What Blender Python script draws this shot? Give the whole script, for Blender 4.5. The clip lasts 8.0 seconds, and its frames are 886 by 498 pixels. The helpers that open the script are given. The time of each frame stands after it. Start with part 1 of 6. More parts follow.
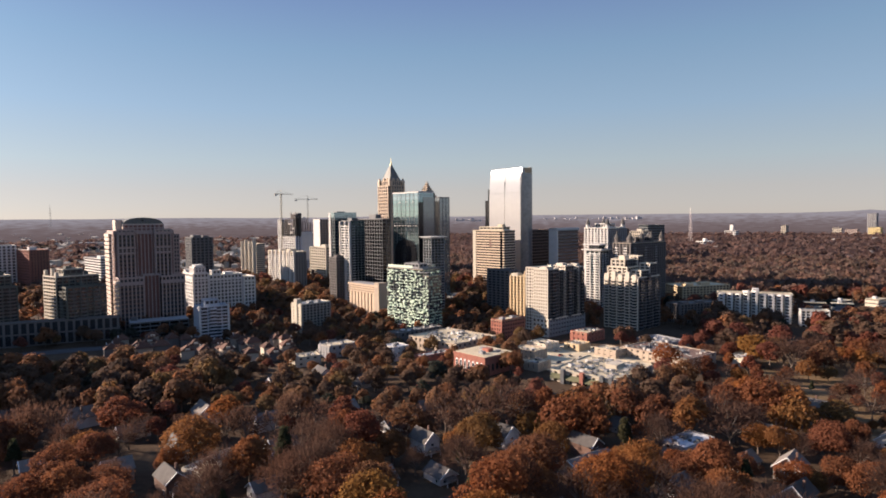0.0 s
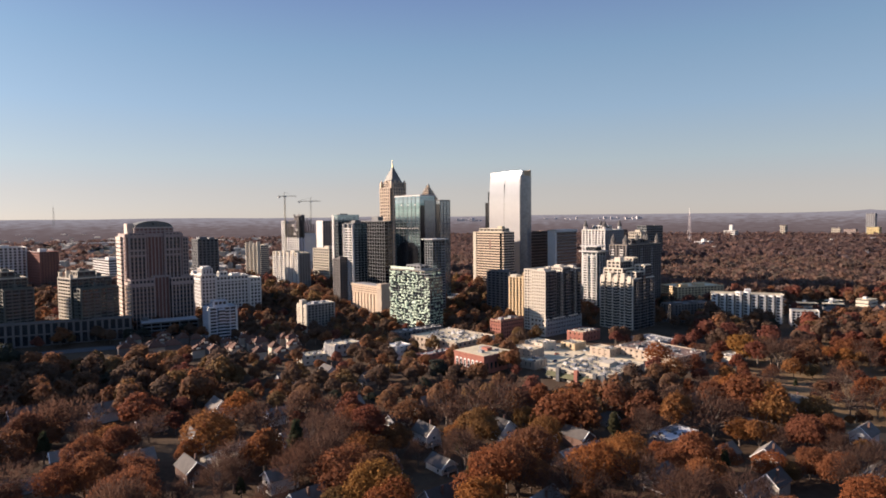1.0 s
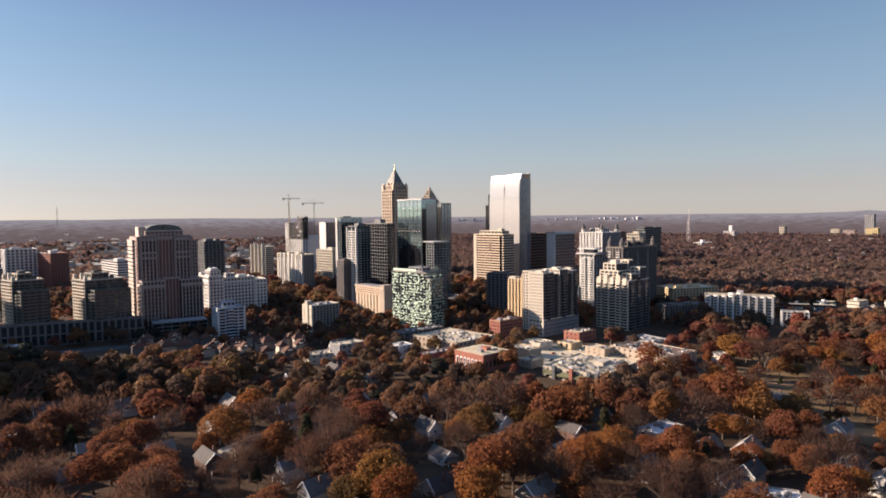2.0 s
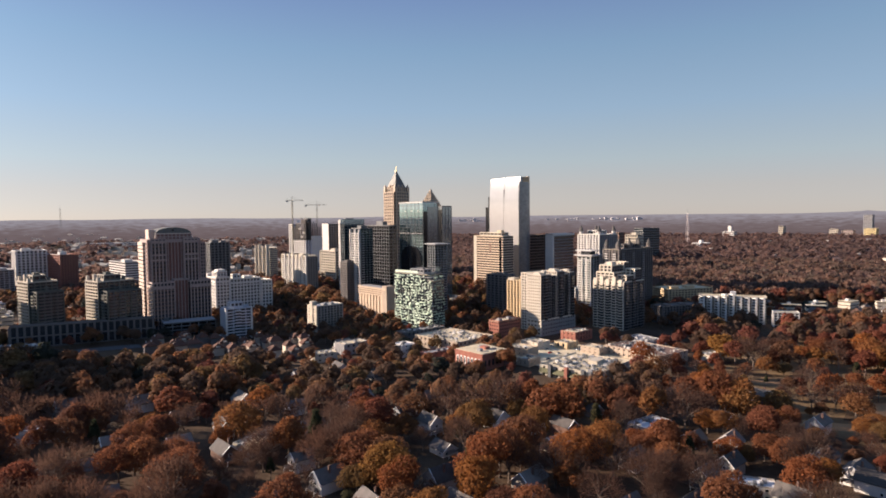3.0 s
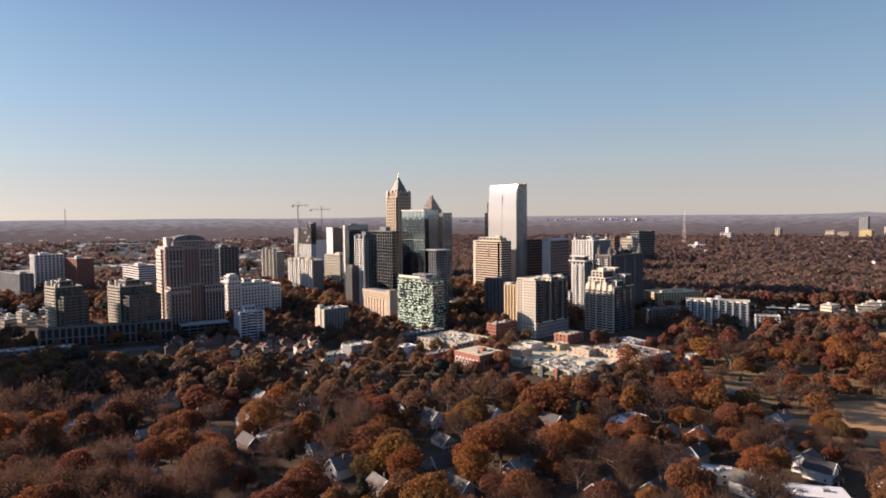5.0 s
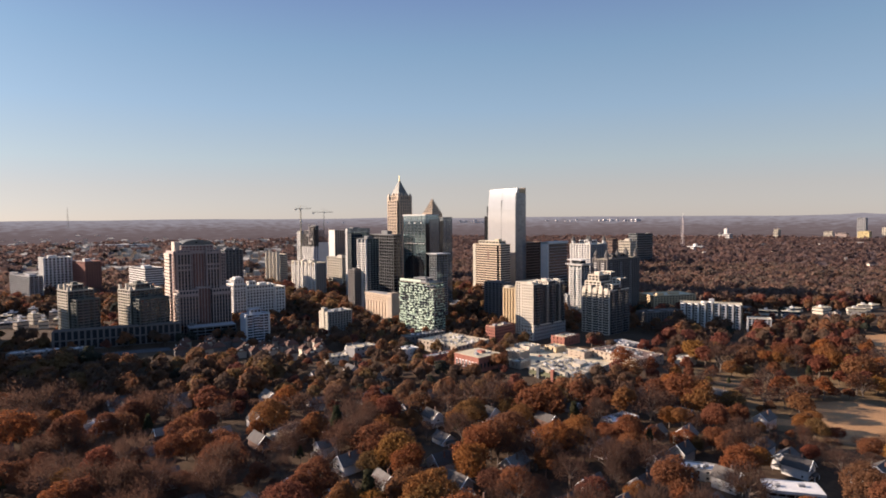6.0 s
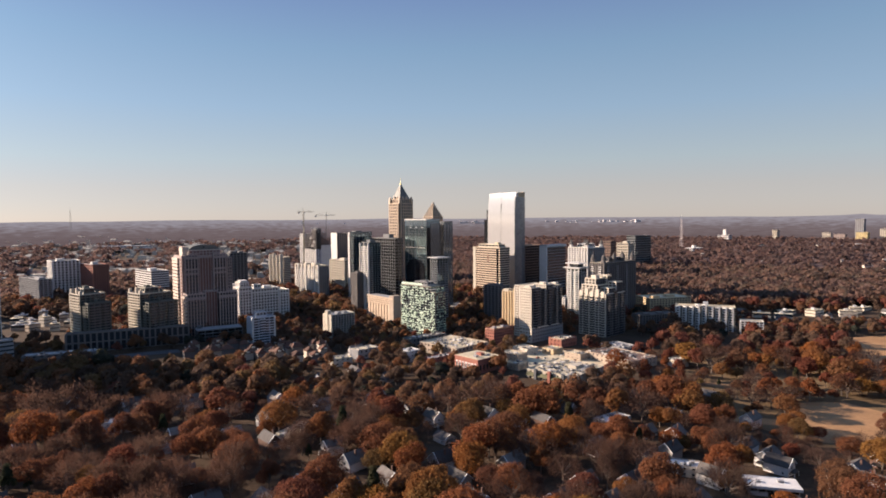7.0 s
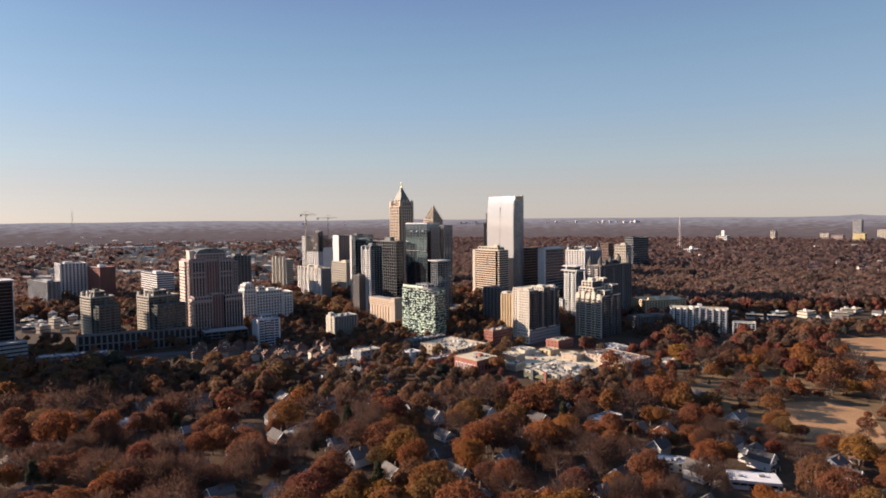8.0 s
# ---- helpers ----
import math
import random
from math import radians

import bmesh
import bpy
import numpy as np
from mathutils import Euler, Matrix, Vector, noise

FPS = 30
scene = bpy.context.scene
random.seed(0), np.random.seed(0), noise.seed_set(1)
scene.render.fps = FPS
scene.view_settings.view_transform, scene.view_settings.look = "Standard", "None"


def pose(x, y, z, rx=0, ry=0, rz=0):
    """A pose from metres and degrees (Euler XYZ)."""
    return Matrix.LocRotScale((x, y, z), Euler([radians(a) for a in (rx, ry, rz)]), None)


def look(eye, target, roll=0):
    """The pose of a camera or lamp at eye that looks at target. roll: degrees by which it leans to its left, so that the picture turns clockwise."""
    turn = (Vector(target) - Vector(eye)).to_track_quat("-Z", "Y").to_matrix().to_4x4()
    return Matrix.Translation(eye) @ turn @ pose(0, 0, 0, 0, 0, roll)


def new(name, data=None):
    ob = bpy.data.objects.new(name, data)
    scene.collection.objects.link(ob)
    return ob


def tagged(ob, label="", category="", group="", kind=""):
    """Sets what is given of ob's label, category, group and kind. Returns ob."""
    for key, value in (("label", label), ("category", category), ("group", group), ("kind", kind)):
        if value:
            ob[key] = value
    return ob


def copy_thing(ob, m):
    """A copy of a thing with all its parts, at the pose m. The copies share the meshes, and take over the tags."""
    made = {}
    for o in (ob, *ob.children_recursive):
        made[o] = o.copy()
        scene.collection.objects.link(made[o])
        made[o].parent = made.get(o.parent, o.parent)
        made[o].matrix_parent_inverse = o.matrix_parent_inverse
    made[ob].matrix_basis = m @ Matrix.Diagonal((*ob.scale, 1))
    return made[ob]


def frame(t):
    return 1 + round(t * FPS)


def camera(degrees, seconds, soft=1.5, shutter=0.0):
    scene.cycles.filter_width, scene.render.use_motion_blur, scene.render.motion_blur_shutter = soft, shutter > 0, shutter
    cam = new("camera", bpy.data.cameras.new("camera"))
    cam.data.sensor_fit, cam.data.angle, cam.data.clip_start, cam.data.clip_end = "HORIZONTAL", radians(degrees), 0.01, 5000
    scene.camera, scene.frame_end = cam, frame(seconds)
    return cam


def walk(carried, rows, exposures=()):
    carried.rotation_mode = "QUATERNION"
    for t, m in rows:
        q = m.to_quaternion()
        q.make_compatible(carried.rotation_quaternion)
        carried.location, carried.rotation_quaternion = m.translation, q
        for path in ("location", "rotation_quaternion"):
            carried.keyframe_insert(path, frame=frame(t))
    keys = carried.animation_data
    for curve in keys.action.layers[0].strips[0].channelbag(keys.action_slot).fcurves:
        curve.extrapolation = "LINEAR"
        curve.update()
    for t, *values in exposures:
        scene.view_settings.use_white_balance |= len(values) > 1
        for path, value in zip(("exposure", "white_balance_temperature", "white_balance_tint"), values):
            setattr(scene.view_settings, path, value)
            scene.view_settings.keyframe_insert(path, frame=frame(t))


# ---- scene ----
cam = camera(72.0, 8.0, soft=1.8)
PATH = [
    (0.0, 0.00, 0.00, 113.00, 87.172, 0.569, -0.054),
    (0.5, 0.06, -9.24, 114.75, 87.149, 0.580, -0.016),
    (1.0, 0.10, -19.09, 116.79, 87.125, 0.611, 0.029),
    (1.5, 0.15, -29.07, 118.82, 87.117, 0.593, 0.083),
    (3.0, 0.28, -58.61, 124.83, 87.063, 0.566, 0.213),
    (3.5, 0.39, -68.42, 127.11, 87.025, 0.557, 0.228),
    (4.0, 0.51, -78.29, 129.85, 87.017, 0.547, 0.236),
    (4.5, 0.64, -88.04, 132.66, 86.994, 0.528, 0.259),
    (6.0, 0.76, -117.45, 142.16, 86.963, 0.459, 0.314),
    (6.5, 0.86, -127.11, 145.33, 86.955, 0.460, 0.345),
    (7.0, 0.89, -136.82, 148.58, 86.963, 0.471, 0.367),
    (7.5, 0.94, -146.57, 151.68, 86.970, 0.491, 0.374),
    (8.0, 0.99, -156.31, 154.13, 86.970, 0.511, 0.374),
]
walk(cam, [(row[0], pose(*row[1:])) for row in PATH], [(0.0, 1.55, 6900, 20), (8.0, 1.55, 6900, 20)])

# ---- world, sun ----
SUN_AZ, SUN_EL = radians(-76.0), radians(19.5)
world = bpy.data.worlds.new("sky")
scene.world = world
world.use_nodes = True
wn = world.node_tree.nodes
sky = wn.new("ShaderNodeTexSky")
sky.sky_type, sky.sun_disc = "NISHITA", False
sky.sun_elevation, sky.sun_rotation = SUN_EL, SUN_AZ
sky.altitude, sky.air_density, sky.dust_density, sky.ozone_density = 300, 0.55, 0.35, 2.0
wn["Background"].inputs["Strength"].default_value = 0.055
# a layer of thin haze: pale and warm low down, blue higher up
co, sep, ramp = wn.new("ShaderNodeTexCoord"), wn.new("ShaderNodeSeparateXYZ"), wn.new("ShaderNodeValToRGB")
haze, both = wn.new("ShaderNodeBackground"), wn.new("ShaderNodeMixShader")
els = ramp.color_ramp.elements
els[0].position, els[0].color = 0.0, (0.181, 0.168, 0.150, 1)
els[1].position, els[1].color = 1.0, (0.052, 0.104, 0.205, 1)
for at, tone in ((0.045, (0.175, 0.172, 0.150, 1)), (0.09, (0.150, 0.187, 0.184, 1)), (0.17, (0.108, 0.171, 0.217, 1)), (0.26, (0.078, 0.142, 0.202, 1)), (0.34, (0.059, 0.103, 0.184, 1))):
    els.new(at).color = tone
link = world.node_tree.links.new
link(co.outputs["Generated"], sep.inputs[0])
link(sep.outputs["Z"], ramp.inputs["Fac"])
link(ramp.outputs["Color"], haze.inputs["Color"])
# the haze brightens towards the sun
toward, glow, gain = wn.new("ShaderNodeVectorMath"), wn.new("ShaderNodeMath"), wn.new("ShaderNodeMath")
toward.operation, glow.operation, gain.operation = "DOT_PRODUCT", "POWER", "MULTIPLY_ADD"
toward.inputs[1].default_value = (math.sin(SUN_AZ) * math.cos(SUN_EL), math.cos(SUN_AZ) * math.cos(SUN_EL), math.sin(SUN_EL))
glow.use_clamp = True
glow.inputs[1].default_value = 9.0
gain.inputs[1].default_value = 1.0
half, square, base = wn.new("ShaderNodeMath"), wn.new("ShaderNodeMath"), wn.new("ShaderNodeMath")
half.operation, square.operation, base.operation = "MULTIPLY_ADD", "POWER", "MULTIPLY_ADD"
half.inputs[1].default_value, half.inputs[2].default_value = 0.5, 0.5
square.inputs[1].default_value = 2.0
base.inputs[1].default_value, base.inputs[2].default_value = 0.19, 0.912
link(co.outputs["Generated"], toward.inputs[0])
link(toward.outputs["Value"], glow.inputs[0])
link(toward.outputs["Value"], half.inputs[0])
link(half.outputs[0], square.inputs[0])
link(square.outputs[0], base.inputs[0])
link(base.outputs[0], gain.inputs[2])
link(glow.outputs[0], gain.inputs[0])
link(gain.outputs[0], haze.inputs["Strength"])
link(sky.outputs["Color"], wn["Background"].inputs["Color"])
both.inputs["Fac"].default_value = 0.8
link(wn["Background"].outputs[0], both.inputs[1])
link(haze.outputs[0], both.inputs[2])
link(both.outputs[0], wn["World Output"].inputs["Surface"])
sun = new("sun", bpy.data.lights.new("sun", "SUN"))
sun.data.energy, sun.data.angle, sun.data.color = 3.95, radians(0.6), (1.0, 0.86, 0.70)
sun.matrix_world = look(
    (math.sin(SUN_AZ) * 900, math.cos(SUN_AZ) * 900, 900 * math.tan(SUN_EL)), (0, 0, 0))


# ---- materials ----
def mat(name, colour, rough=0.8, metal=0.0, vary=0.25, scale=0.3, bump=0.0, tint=0.0, spec=0.4, fine=6.0, hue=None):
    """A surface with stains at a large and grain at a small scale; tint: how far it differs from object to object."""
    m = bpy.data.materials.new(name)
    m.use_nodes = True
    n, ln = m.node_tree.nodes, m.node_tree.links.new
    b = n["Principled BSDF"]
    b.inputs["Roughness"].default_value, b.inputs["Metallic"].default_value = rough, metal
    b.inputs["Specular IOR Level"].default_value = spec
    co = n.new("ShaderNodeTexCoord")
    value = None
    for s, w in ((scale, 0.6), (scale * fine, 0.4)):
        t = n.new("ShaderNodeTexNoise")
        t.inputs["Scale"].default_value, t.inputs["Detail"].default_value = s, 4
        ln(co.outputs["Object"], t.inputs["Vector"])
        k = n.new("ShaderNodeMath")
        k.operation = "MULTIPLY_ADD"
        k.inputs[1].default_value = w
        ln(t.outputs["Fac"], k.inputs[0])
        if value is None:
            k.inputs[2].default_value = 0.0
        else:
            ln(value, k.inputs[2])
        value = k.outputs[0]
    r = n.new("ShaderNodeMapRange")
    r.inputs["From Min"].default_value, r.inputs["From Max"].default_value = 0.3, 0.7
    r.inputs["To Min"].default_value, r.inputs["To Max"].default_value = 1 - vary, 1 + vary
    ln(value, r.inputs["Value"])
    bright = r.outputs[0]
    if tint:
        oi = n.new("ShaderNodeObjectInfo")
        q = n.new("ShaderNodeMapRange")
        q.inputs["To Min"].default_value, q.inputs["To Max"].default_value = 1 - tint, 1 + tint
        ln(oi.outputs["Random"], q.inputs["Value"])
        k = n.new("ShaderNodeMath")
        k.operation = "MULTIPLY"
        ln(bright, k.inputs[0])
        ln(q.outputs[0], k.inputs[1])
        bright = k.outputs[0]
    mix = n.new("ShaderNodeVectorMath")
    mix.operation = "SCALE"
    if hue:
        mx = n.new("ShaderNodeMix")
        mx.data_type = "RGBA"
        mx.inputs["A"].default_value, mx.inputs["B"].default_value = (*colour, 1), (*hue, 1)
        ln(value, mx.inputs["Factor"])
        ln(mx.outputs["Result"], mix.inputs[0])
    else:
        mix.inputs[0].default_value = colour
    ln(bright, mix.inputs["Scale"])
    ln(mix.outputs[0], b.inputs["Base Color"])
    if bump:
        bp = n.new("ShaderNodeBump")
        bp.inputs["Strength"].default_value, bp.inputs["Distance"].default_value = bump, 0.3
        ln(value, bp.inputs["Height"])
        ln(bp.outputs[0], b.inputs["Normal"])
    return m


def leaf_mat(name, stops):
    """Foliage: each tree takes its own colour from the stops, each leaf clump its own brightness."""
    m = bpy.data.materials.new(name)
    m.use_nodes = True
    n, ln = m.node_tree.nodes, m.node_tree.links.new
    b = n["Principled BSDF"]
    b.inputs["Roughness"].default_value, b.inputs["Specular IOR Level"].default_value = 0.85, 0.12
    oi, geo, ramp = n.new("ShaderNodeObjectInfo"), n.new("ShaderNodeNewGeometry"), n.new("ShaderNodeValToRGB")
    e = ramp.color_ramp.elements
    while len(e) < len(stops):
        e.new(0.5)
    for k, c in enumerate(stops):
        e[k].position, e[k].color = k / (len(stops) - 1), (*c, 1)
    ln(oi.outputs["Random"], ramp.inputs["Fac"])
    q = n.new("ShaderNodeMapRange")
    q.inputs["To Min"].default_value, q.inputs["To Max"].default_value = 0.8, 1.2
    ln(geo.outputs["Random Per Island"], q.inputs["Value"])
    v = n.new("ShaderNodeVectorMath")
    v.operation = "SCALE"
    ln(ramp.outputs["Color"], v.inputs[0])
    ln(q.outputs[0], v.inputs["Scale"])
    ln(v.outputs[0], b.inputs["Base Color"])
    tr, mx = n.new("ShaderNodeBsdfTranslucent"), n.new("ShaderNodeMixShader")
    ln(v.outputs[0], tr.inputs["Color"])
    mx.inputs["Fac"].default_value = 0.52
    ln(b.outputs[0], mx.inputs[1])
    ln(tr.outputs[0], mx.inputs[2])
    ln(mx.outputs[0], n["Material Output"].inputs["Surface"])
    return m


def woods_mat(name, stops, scale):
    """Foliage of woods in one mesh: colour changes from crown to crown over the ground."""
    m = leaf_mat(name, stops)
    n, ln = m.node_tree.nodes, m.node_tree.links.new
    ramp = [x for x in n if x.type == "VALTORGB"][0]
    co, t = n.new("ShaderNodeTexCoord"), n.new("ShaderNodeTexNoise")
    t.inputs["Scale"].default_value, t.inputs["Detail"].default_value = scale, 2
    ln(co.outputs["Object"], t.inputs["Vector"])
    q = n.new("ShaderNodeMapRange")
    q.inputs["From Min"].default_value, q.inputs["From Max"].default_value = 0.3, 0.7
    ln(t.outputs["Fac"], q.inputs["Value"])
    ln(q.outputs[0], ramp.inputs["Fac"])
    return m


def glass_mat(name, colour, rough=0.12, metal=0.0, spec=0.8, wave=0.04):
    """Window glass as seen from far: dark and glossy, slightly uneven from pane to pane."""
    m = mat(name, colour, rough, metal, vary=0.35, scale=0.25, spec=spec, tint=0.15)
    n, ln = m.node_tree.nodes, m.node_tree.links.new
    co, t, bp = n.new("ShaderNodeTexCoord"), n.new("ShaderNodeTexNoise"), n.new("ShaderNodeBump")
    t.inputs["Scale"].default_value = 0.22
    ln(co.outputs["Object"], t.inputs["Vector"])
    bp.inputs["Strength"].default_value, bp.inputs["Distance"].default_value = wave, 1.0
    ln(t.outputs["Fac"], bp.inputs["Height"])
    ln(bp.outputs[0], n["Principled BSDF"].inputs["Normal"])
    return m


GROUND = mat("leaf_litter", (0.082, 0.050, 0.033), 0.95, vary=0.5, scale=0.03, fine=12, hue=(0.055, 0.042, 0.028), spec=0.1)
LAWN = mat("dormant_grass", (0.37, 0.21, 0.108), 0.95, vary=0.3, scale=0.03, fine=15, hue=(0.30, 0.175, 0.09), spec=0.1)
ASPHALT = mat("asphalt", (0.06, 0.06, 0.065), 0.9, vary=0.3, scale=0.1)
CONCRETE = mat("concrete", (0.42, 0.40, 0.37), 0.85, vary=0.2, scale=0.12)
PALE = mat("pale_roof", (0.50, 0.425, 0.29), 0.85, vary=0.22, scale=0.08)
WHITE = mat("white_facade", (0.56, 0.54, 0.51), 0.75, vary=0.12, scale=0.15)
CREAM = mat("cream_stucco", (0.45, 0.40, 0.32), 0.8, vary=0.14, scale=0.15)
SAND = mat("sand_precast", (0.48, 0.37, 0.27), 0.8, vary=0.14, scale=0.15)
BUFF = mat("buff_precast", (0.53, 0.475, 0.395), 0.8, vary=0.14, scale=0.15)
TAN = mat("tan_precast", (0.36, 0.29, 0.225), 0.8, vary=0.14, scale=0.15)
YELLOW = mat("ochre_stucco", (0.48, 0.36, 0.22), 0.8, vary=0.14, scale=0.15)
GRANITE = mat("pink_granite", (0.45, 0.335, 0.235), 0.6, vary=0.14, scale=0.2)
PINK = mat("rose_stone", (0.29, 0.225, 0.20), 0.7, vary=0.12, scale=0.2)
# rose stone lightened so the domed tower's west side looks sunlit
SUNROSE = mat("sunlit_rose_stone", (0.52, 0.42, 0.345), 0.7, vary=0.12, scale=0.2)
MAROON = mat("maroon_stone", (0.16, 0.065, 0.05), 0.6, vary=0.2, scale=0.2)
BRICK = mat("red_brick", (0.30, 0.115, 0.082), 0.85, vary=0.22, scale=0.3)
BROWN = mat("brown_stone", (0.16, 0.10, 0.075), 0.7, vary=0.2, scale=0.2)
GREY = mat("grey_panel", (0.24, 0.24, 0.245), 0.7, vary=0.14, scale=0.15)
SLATE = mat("slate_grey", (0.10, 0.105, 0.11), 0.6, vary=0.2, scale=0.2)
# this olive takes in the shade on the balcony towers' fronts
OLIVE = mat("olive_concrete", (0.095, 0.098, 0.082), 0.8, vary=0.16, scale=0.15)
BLUEWHITE = mat("pale_blue_panel", (0.42, 0.45, 0.50), 0.6, vary=0.12, scale=0.15)
COPPER = mat("green_grey_copper", (0.13, 0.13, 0.115), 0.6, 0.1, vary=0.2, scale=0.15)
DARKROOF = mat("tar_roof", (0.09, 0.085, 0.08), 0.9, vary=0.3, scale=0.1)
STEEL = mat("crane_steel", (0.30, 0.27, 0.2), 0.5, 0.2)
GREENPANEL = mat("pale_green_panel", (0.37, 0.49, 0.37), 0.5, vary=0.25, scale=0.3)
# dark precast that puts shade into the tan and terraced towers' fronts
TAUPE = mat("taupe_precast", (0.130, 0.116, 0.110), 0.8, vary=0.16, scale=0.15)
MINT = mat("pale_mint_panel", (0.54, 0.66, 0.53), 0.5, vary=0.2, scale=0.3)
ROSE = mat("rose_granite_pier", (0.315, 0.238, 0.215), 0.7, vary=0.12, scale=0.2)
# concrete darkened to colour in the shade of fronts turned from the sun
SHADETONE = mat("shaded_concrete", (0.235, 0.222, 0.21), 0.85, vary=0.2, scale=0.15)
G_SKY = glass_mat("sky_blue_glass", (0.30, 0.40, 0.44), 0.07, 0.9, wave=0.03)
G_BOW = glass_mat("bowed_grey_glass", (0.20, 0.205, 0.215), 0.2, 0.45, wave=0.02)
G_STEEL = glass_mat("steel_grey_glass", (0.24, 0.27, 0.285), 0.10, 0.75, wave=0.02)
G_DARK = glass_mat("dark_glass", (0.022, 0.027, 0.033), 0.15)
G_BLUE = glass_mat("blue_glass", (0.10, 0.15, 0.17), 0.06, 0.85, wave=0.03)
G_BLACK = glass_mat("black_glass", (0.010, 0.011, 0.013), 0.1, spec=0.5)
G_TEAL = glass_mat("teal_glass", (0.24, 0.36, 0.38), 0.05, 0.95, wave=0.015)
G_MIRROR = mat("silver_mirror_glass", (0.40, 0.395, 0.39), 0.12, 0.28, vary=0.05, scale=0.1)
G_GREY = glass_mat("grey_glass", (0.16, 0.17, 0.18), 0.12, 0.7, wave=0.03)
BARK = mat("bark", (0.13, 0.10, 0.08), 0.9, vary=0.3, scale=1.0)
LEAVES = {
    "oak": leaf_mat("oak_leaves", [(0.282, 0.104, 0.032), (0.165, 0.071, 0.041), (0.244, 0.084, 0.033), (0.136, 0.071, 0.044), (0.267, 0.115, 0.038), (0.181, 0.067, 0.040)]),
    "maple": leaf_mat("maple_leaves", [(0.190, 0.062, 0.036), (0.150, 0.055, 0.037), (0.195, 0.076, 0.038), (0.145, 0.063, 0.040)]),
    "hickory": leaf_mat("hickory_leaves", [(0.282, 0.132, 0.035), (0.165, 0.096, 0.041), (0.254, 0.104, 0.034), (0.136, 0.090, 0.041)]),
    "bare": leaf_mat("twigs", [(0.104, 0.058, 0.042), (0.085, 0.051, 0.039), (0.114, 0.059, 0.041)]),
    "pine": leaf_mat("evergreen_leaves", [(0.049, 0.053, 0.025), (0.041, 0.047, 0.025), (0.068, 0.060, 0.029)]),
    "ginkgo": leaf_mat("yellow_leaves", [(0.486, 0.302, 0.029), (0.437, 0.282, 0.039)]),
}
# greyer leaf tones than nearby, with distance haze mixed into the colour
HAZEWOODS = woods_mat("distant_woods", [(0.158, 0.106, 0.090), (0.205, 0.116, 0.084), (0.130, 0.100, 0.080), (0.195, 0.114, 0.088), (0.155, 0.102, 0.090), (0.185, 0.118, 0.084)], 0.022)
[x for x in HAZEWOODS.node_tree.nodes if x.type == "MAP_RANGE"][0].inputs["To Min"].default_value = 0.85
[x for x in HAZEWOODS.node_tree.nodes if x.type == "MAP_RANGE"][0].inputs["To Max"].default_value = 1.15


# crowns and canopy near the horizon likewise carry haze in their base colours
HAZETOPS = woods_mat("far_crowns", [(0.136, 0.088, 0.080), (0.162, 0.096, 0.080), (0.120, 0.086, 0.078), (0.150, 0.090, 0.080)], 0.02)
HAZECANOPY = mat("far_canopy", (0.104, 0.072, 0.068), 0.95, vary=0.55, scale=0.010, fine=6, hue=(0.105, 0.074, 0.066), spec=0.05)


# ---- building blocks ----
def part(name, bm, material, parent, label=""):
    """One mesh object under a thing or a part."""
    me = bpy.data.meshes.new(name)
    bm.to_mesh(me)
    bm.free()
    me.materials.append(material)
    ob = new(name, me)
    ob.parent = parent
    return tagged(ob, label)


BOXES = {}


def box_mesh(sx, sy, sz, material):
    key = (round(sx, 2), round(sy, 2), round(sz, 2), material.name)
    if key not in BOXES:
        me = bpy.data.meshes.new("block")
        v = [(x * sx, y * sy, z * sz) for z in (0, 1) for y in (0, 1) for x in (0, 1)]
        me.from_pydata(v, [], [(0, 2, 3, 1), (4, 5, 7, 6), (0, 1, 5, 4), (2, 6, 7, 3), (0, 4, 6, 2), (1, 3, 7, 5)])
        me.materials.append(material)
        BOXES[key] = me
    return BOXES[key]


def blk(name, parent, material, x, y, z, sx, sy, sz, label=""):
    """A plain piece from its lowest corner; alike pieces share their mesh."""
    ob = new(name, box_mesh(sx, sy, sz, material))
    ob.parent, ob.location = parent, (x, y, z)
    return tagged(ob, label)


def bm_box(bm, x, y, z, sx, sy, sz):
    v = [bm.verts.new((x + a * sx, y + b * sy, z + c * sz)) for c in (0, 1) for b in (0, 1) for a in (0, 1)]
    for f in ((0, 2, 3, 1), (4, 5, 7, 6), (0, 1, 5, 4), (2, 6, 7, 3), (0, 4, 6, 2), (1, 3, 7, 5)):
        bm.faces.new([v[k] for k in f])


def bm_prism(bm, ring, z0, top, z1):
    """A solid between two rings of points (or an apex, where top is one point)."""
    a = [bm.verts.new((x, y, z0)) for x, y in ring]
    bm.faces.new(a[::-1])
    if len(top) == 1:
        t = bm.verts.new((*top[0], z1))
        for i in range(len(a)):
            bm.faces.new((a[i], a[(i + 1) % len(a)], t))
    else:
        b = [bm.verts.new((x, y, z1)) for x, y in top]
        bm.faces.new(b)
        for i in range(len(a)):
            j = (i + 1) % len(a)
            bm.faces.new((a[i], a[j], b[j], b[i]))


def bm_bar(bm, p, q, r):
    """A thin square bar from p to q."""
    p, q = Vector(p), Vector(q)
    d = (q - p).normalized()
    s = d.orthogonal().normalized() * r
    t = d.cross(s)
    a = [bm.verts.new(p + o) for o in (s, t, -s, -t)]
    b = [bm.verts.new(q + o) for o in (s, t, -s, -t)]
    for i in range(4):
        j = (i + 1) % 4
        bm.faces.new((a[i], a[j], b[j], b[i]))
    bm.faces.new(a[::-1])
    bm.faces.new(b)


def smooth(a, b, x):
    k = min(1.0, max(0.0, (x - a) / (b - a)))
    return k * k * (3 - 2 * k)


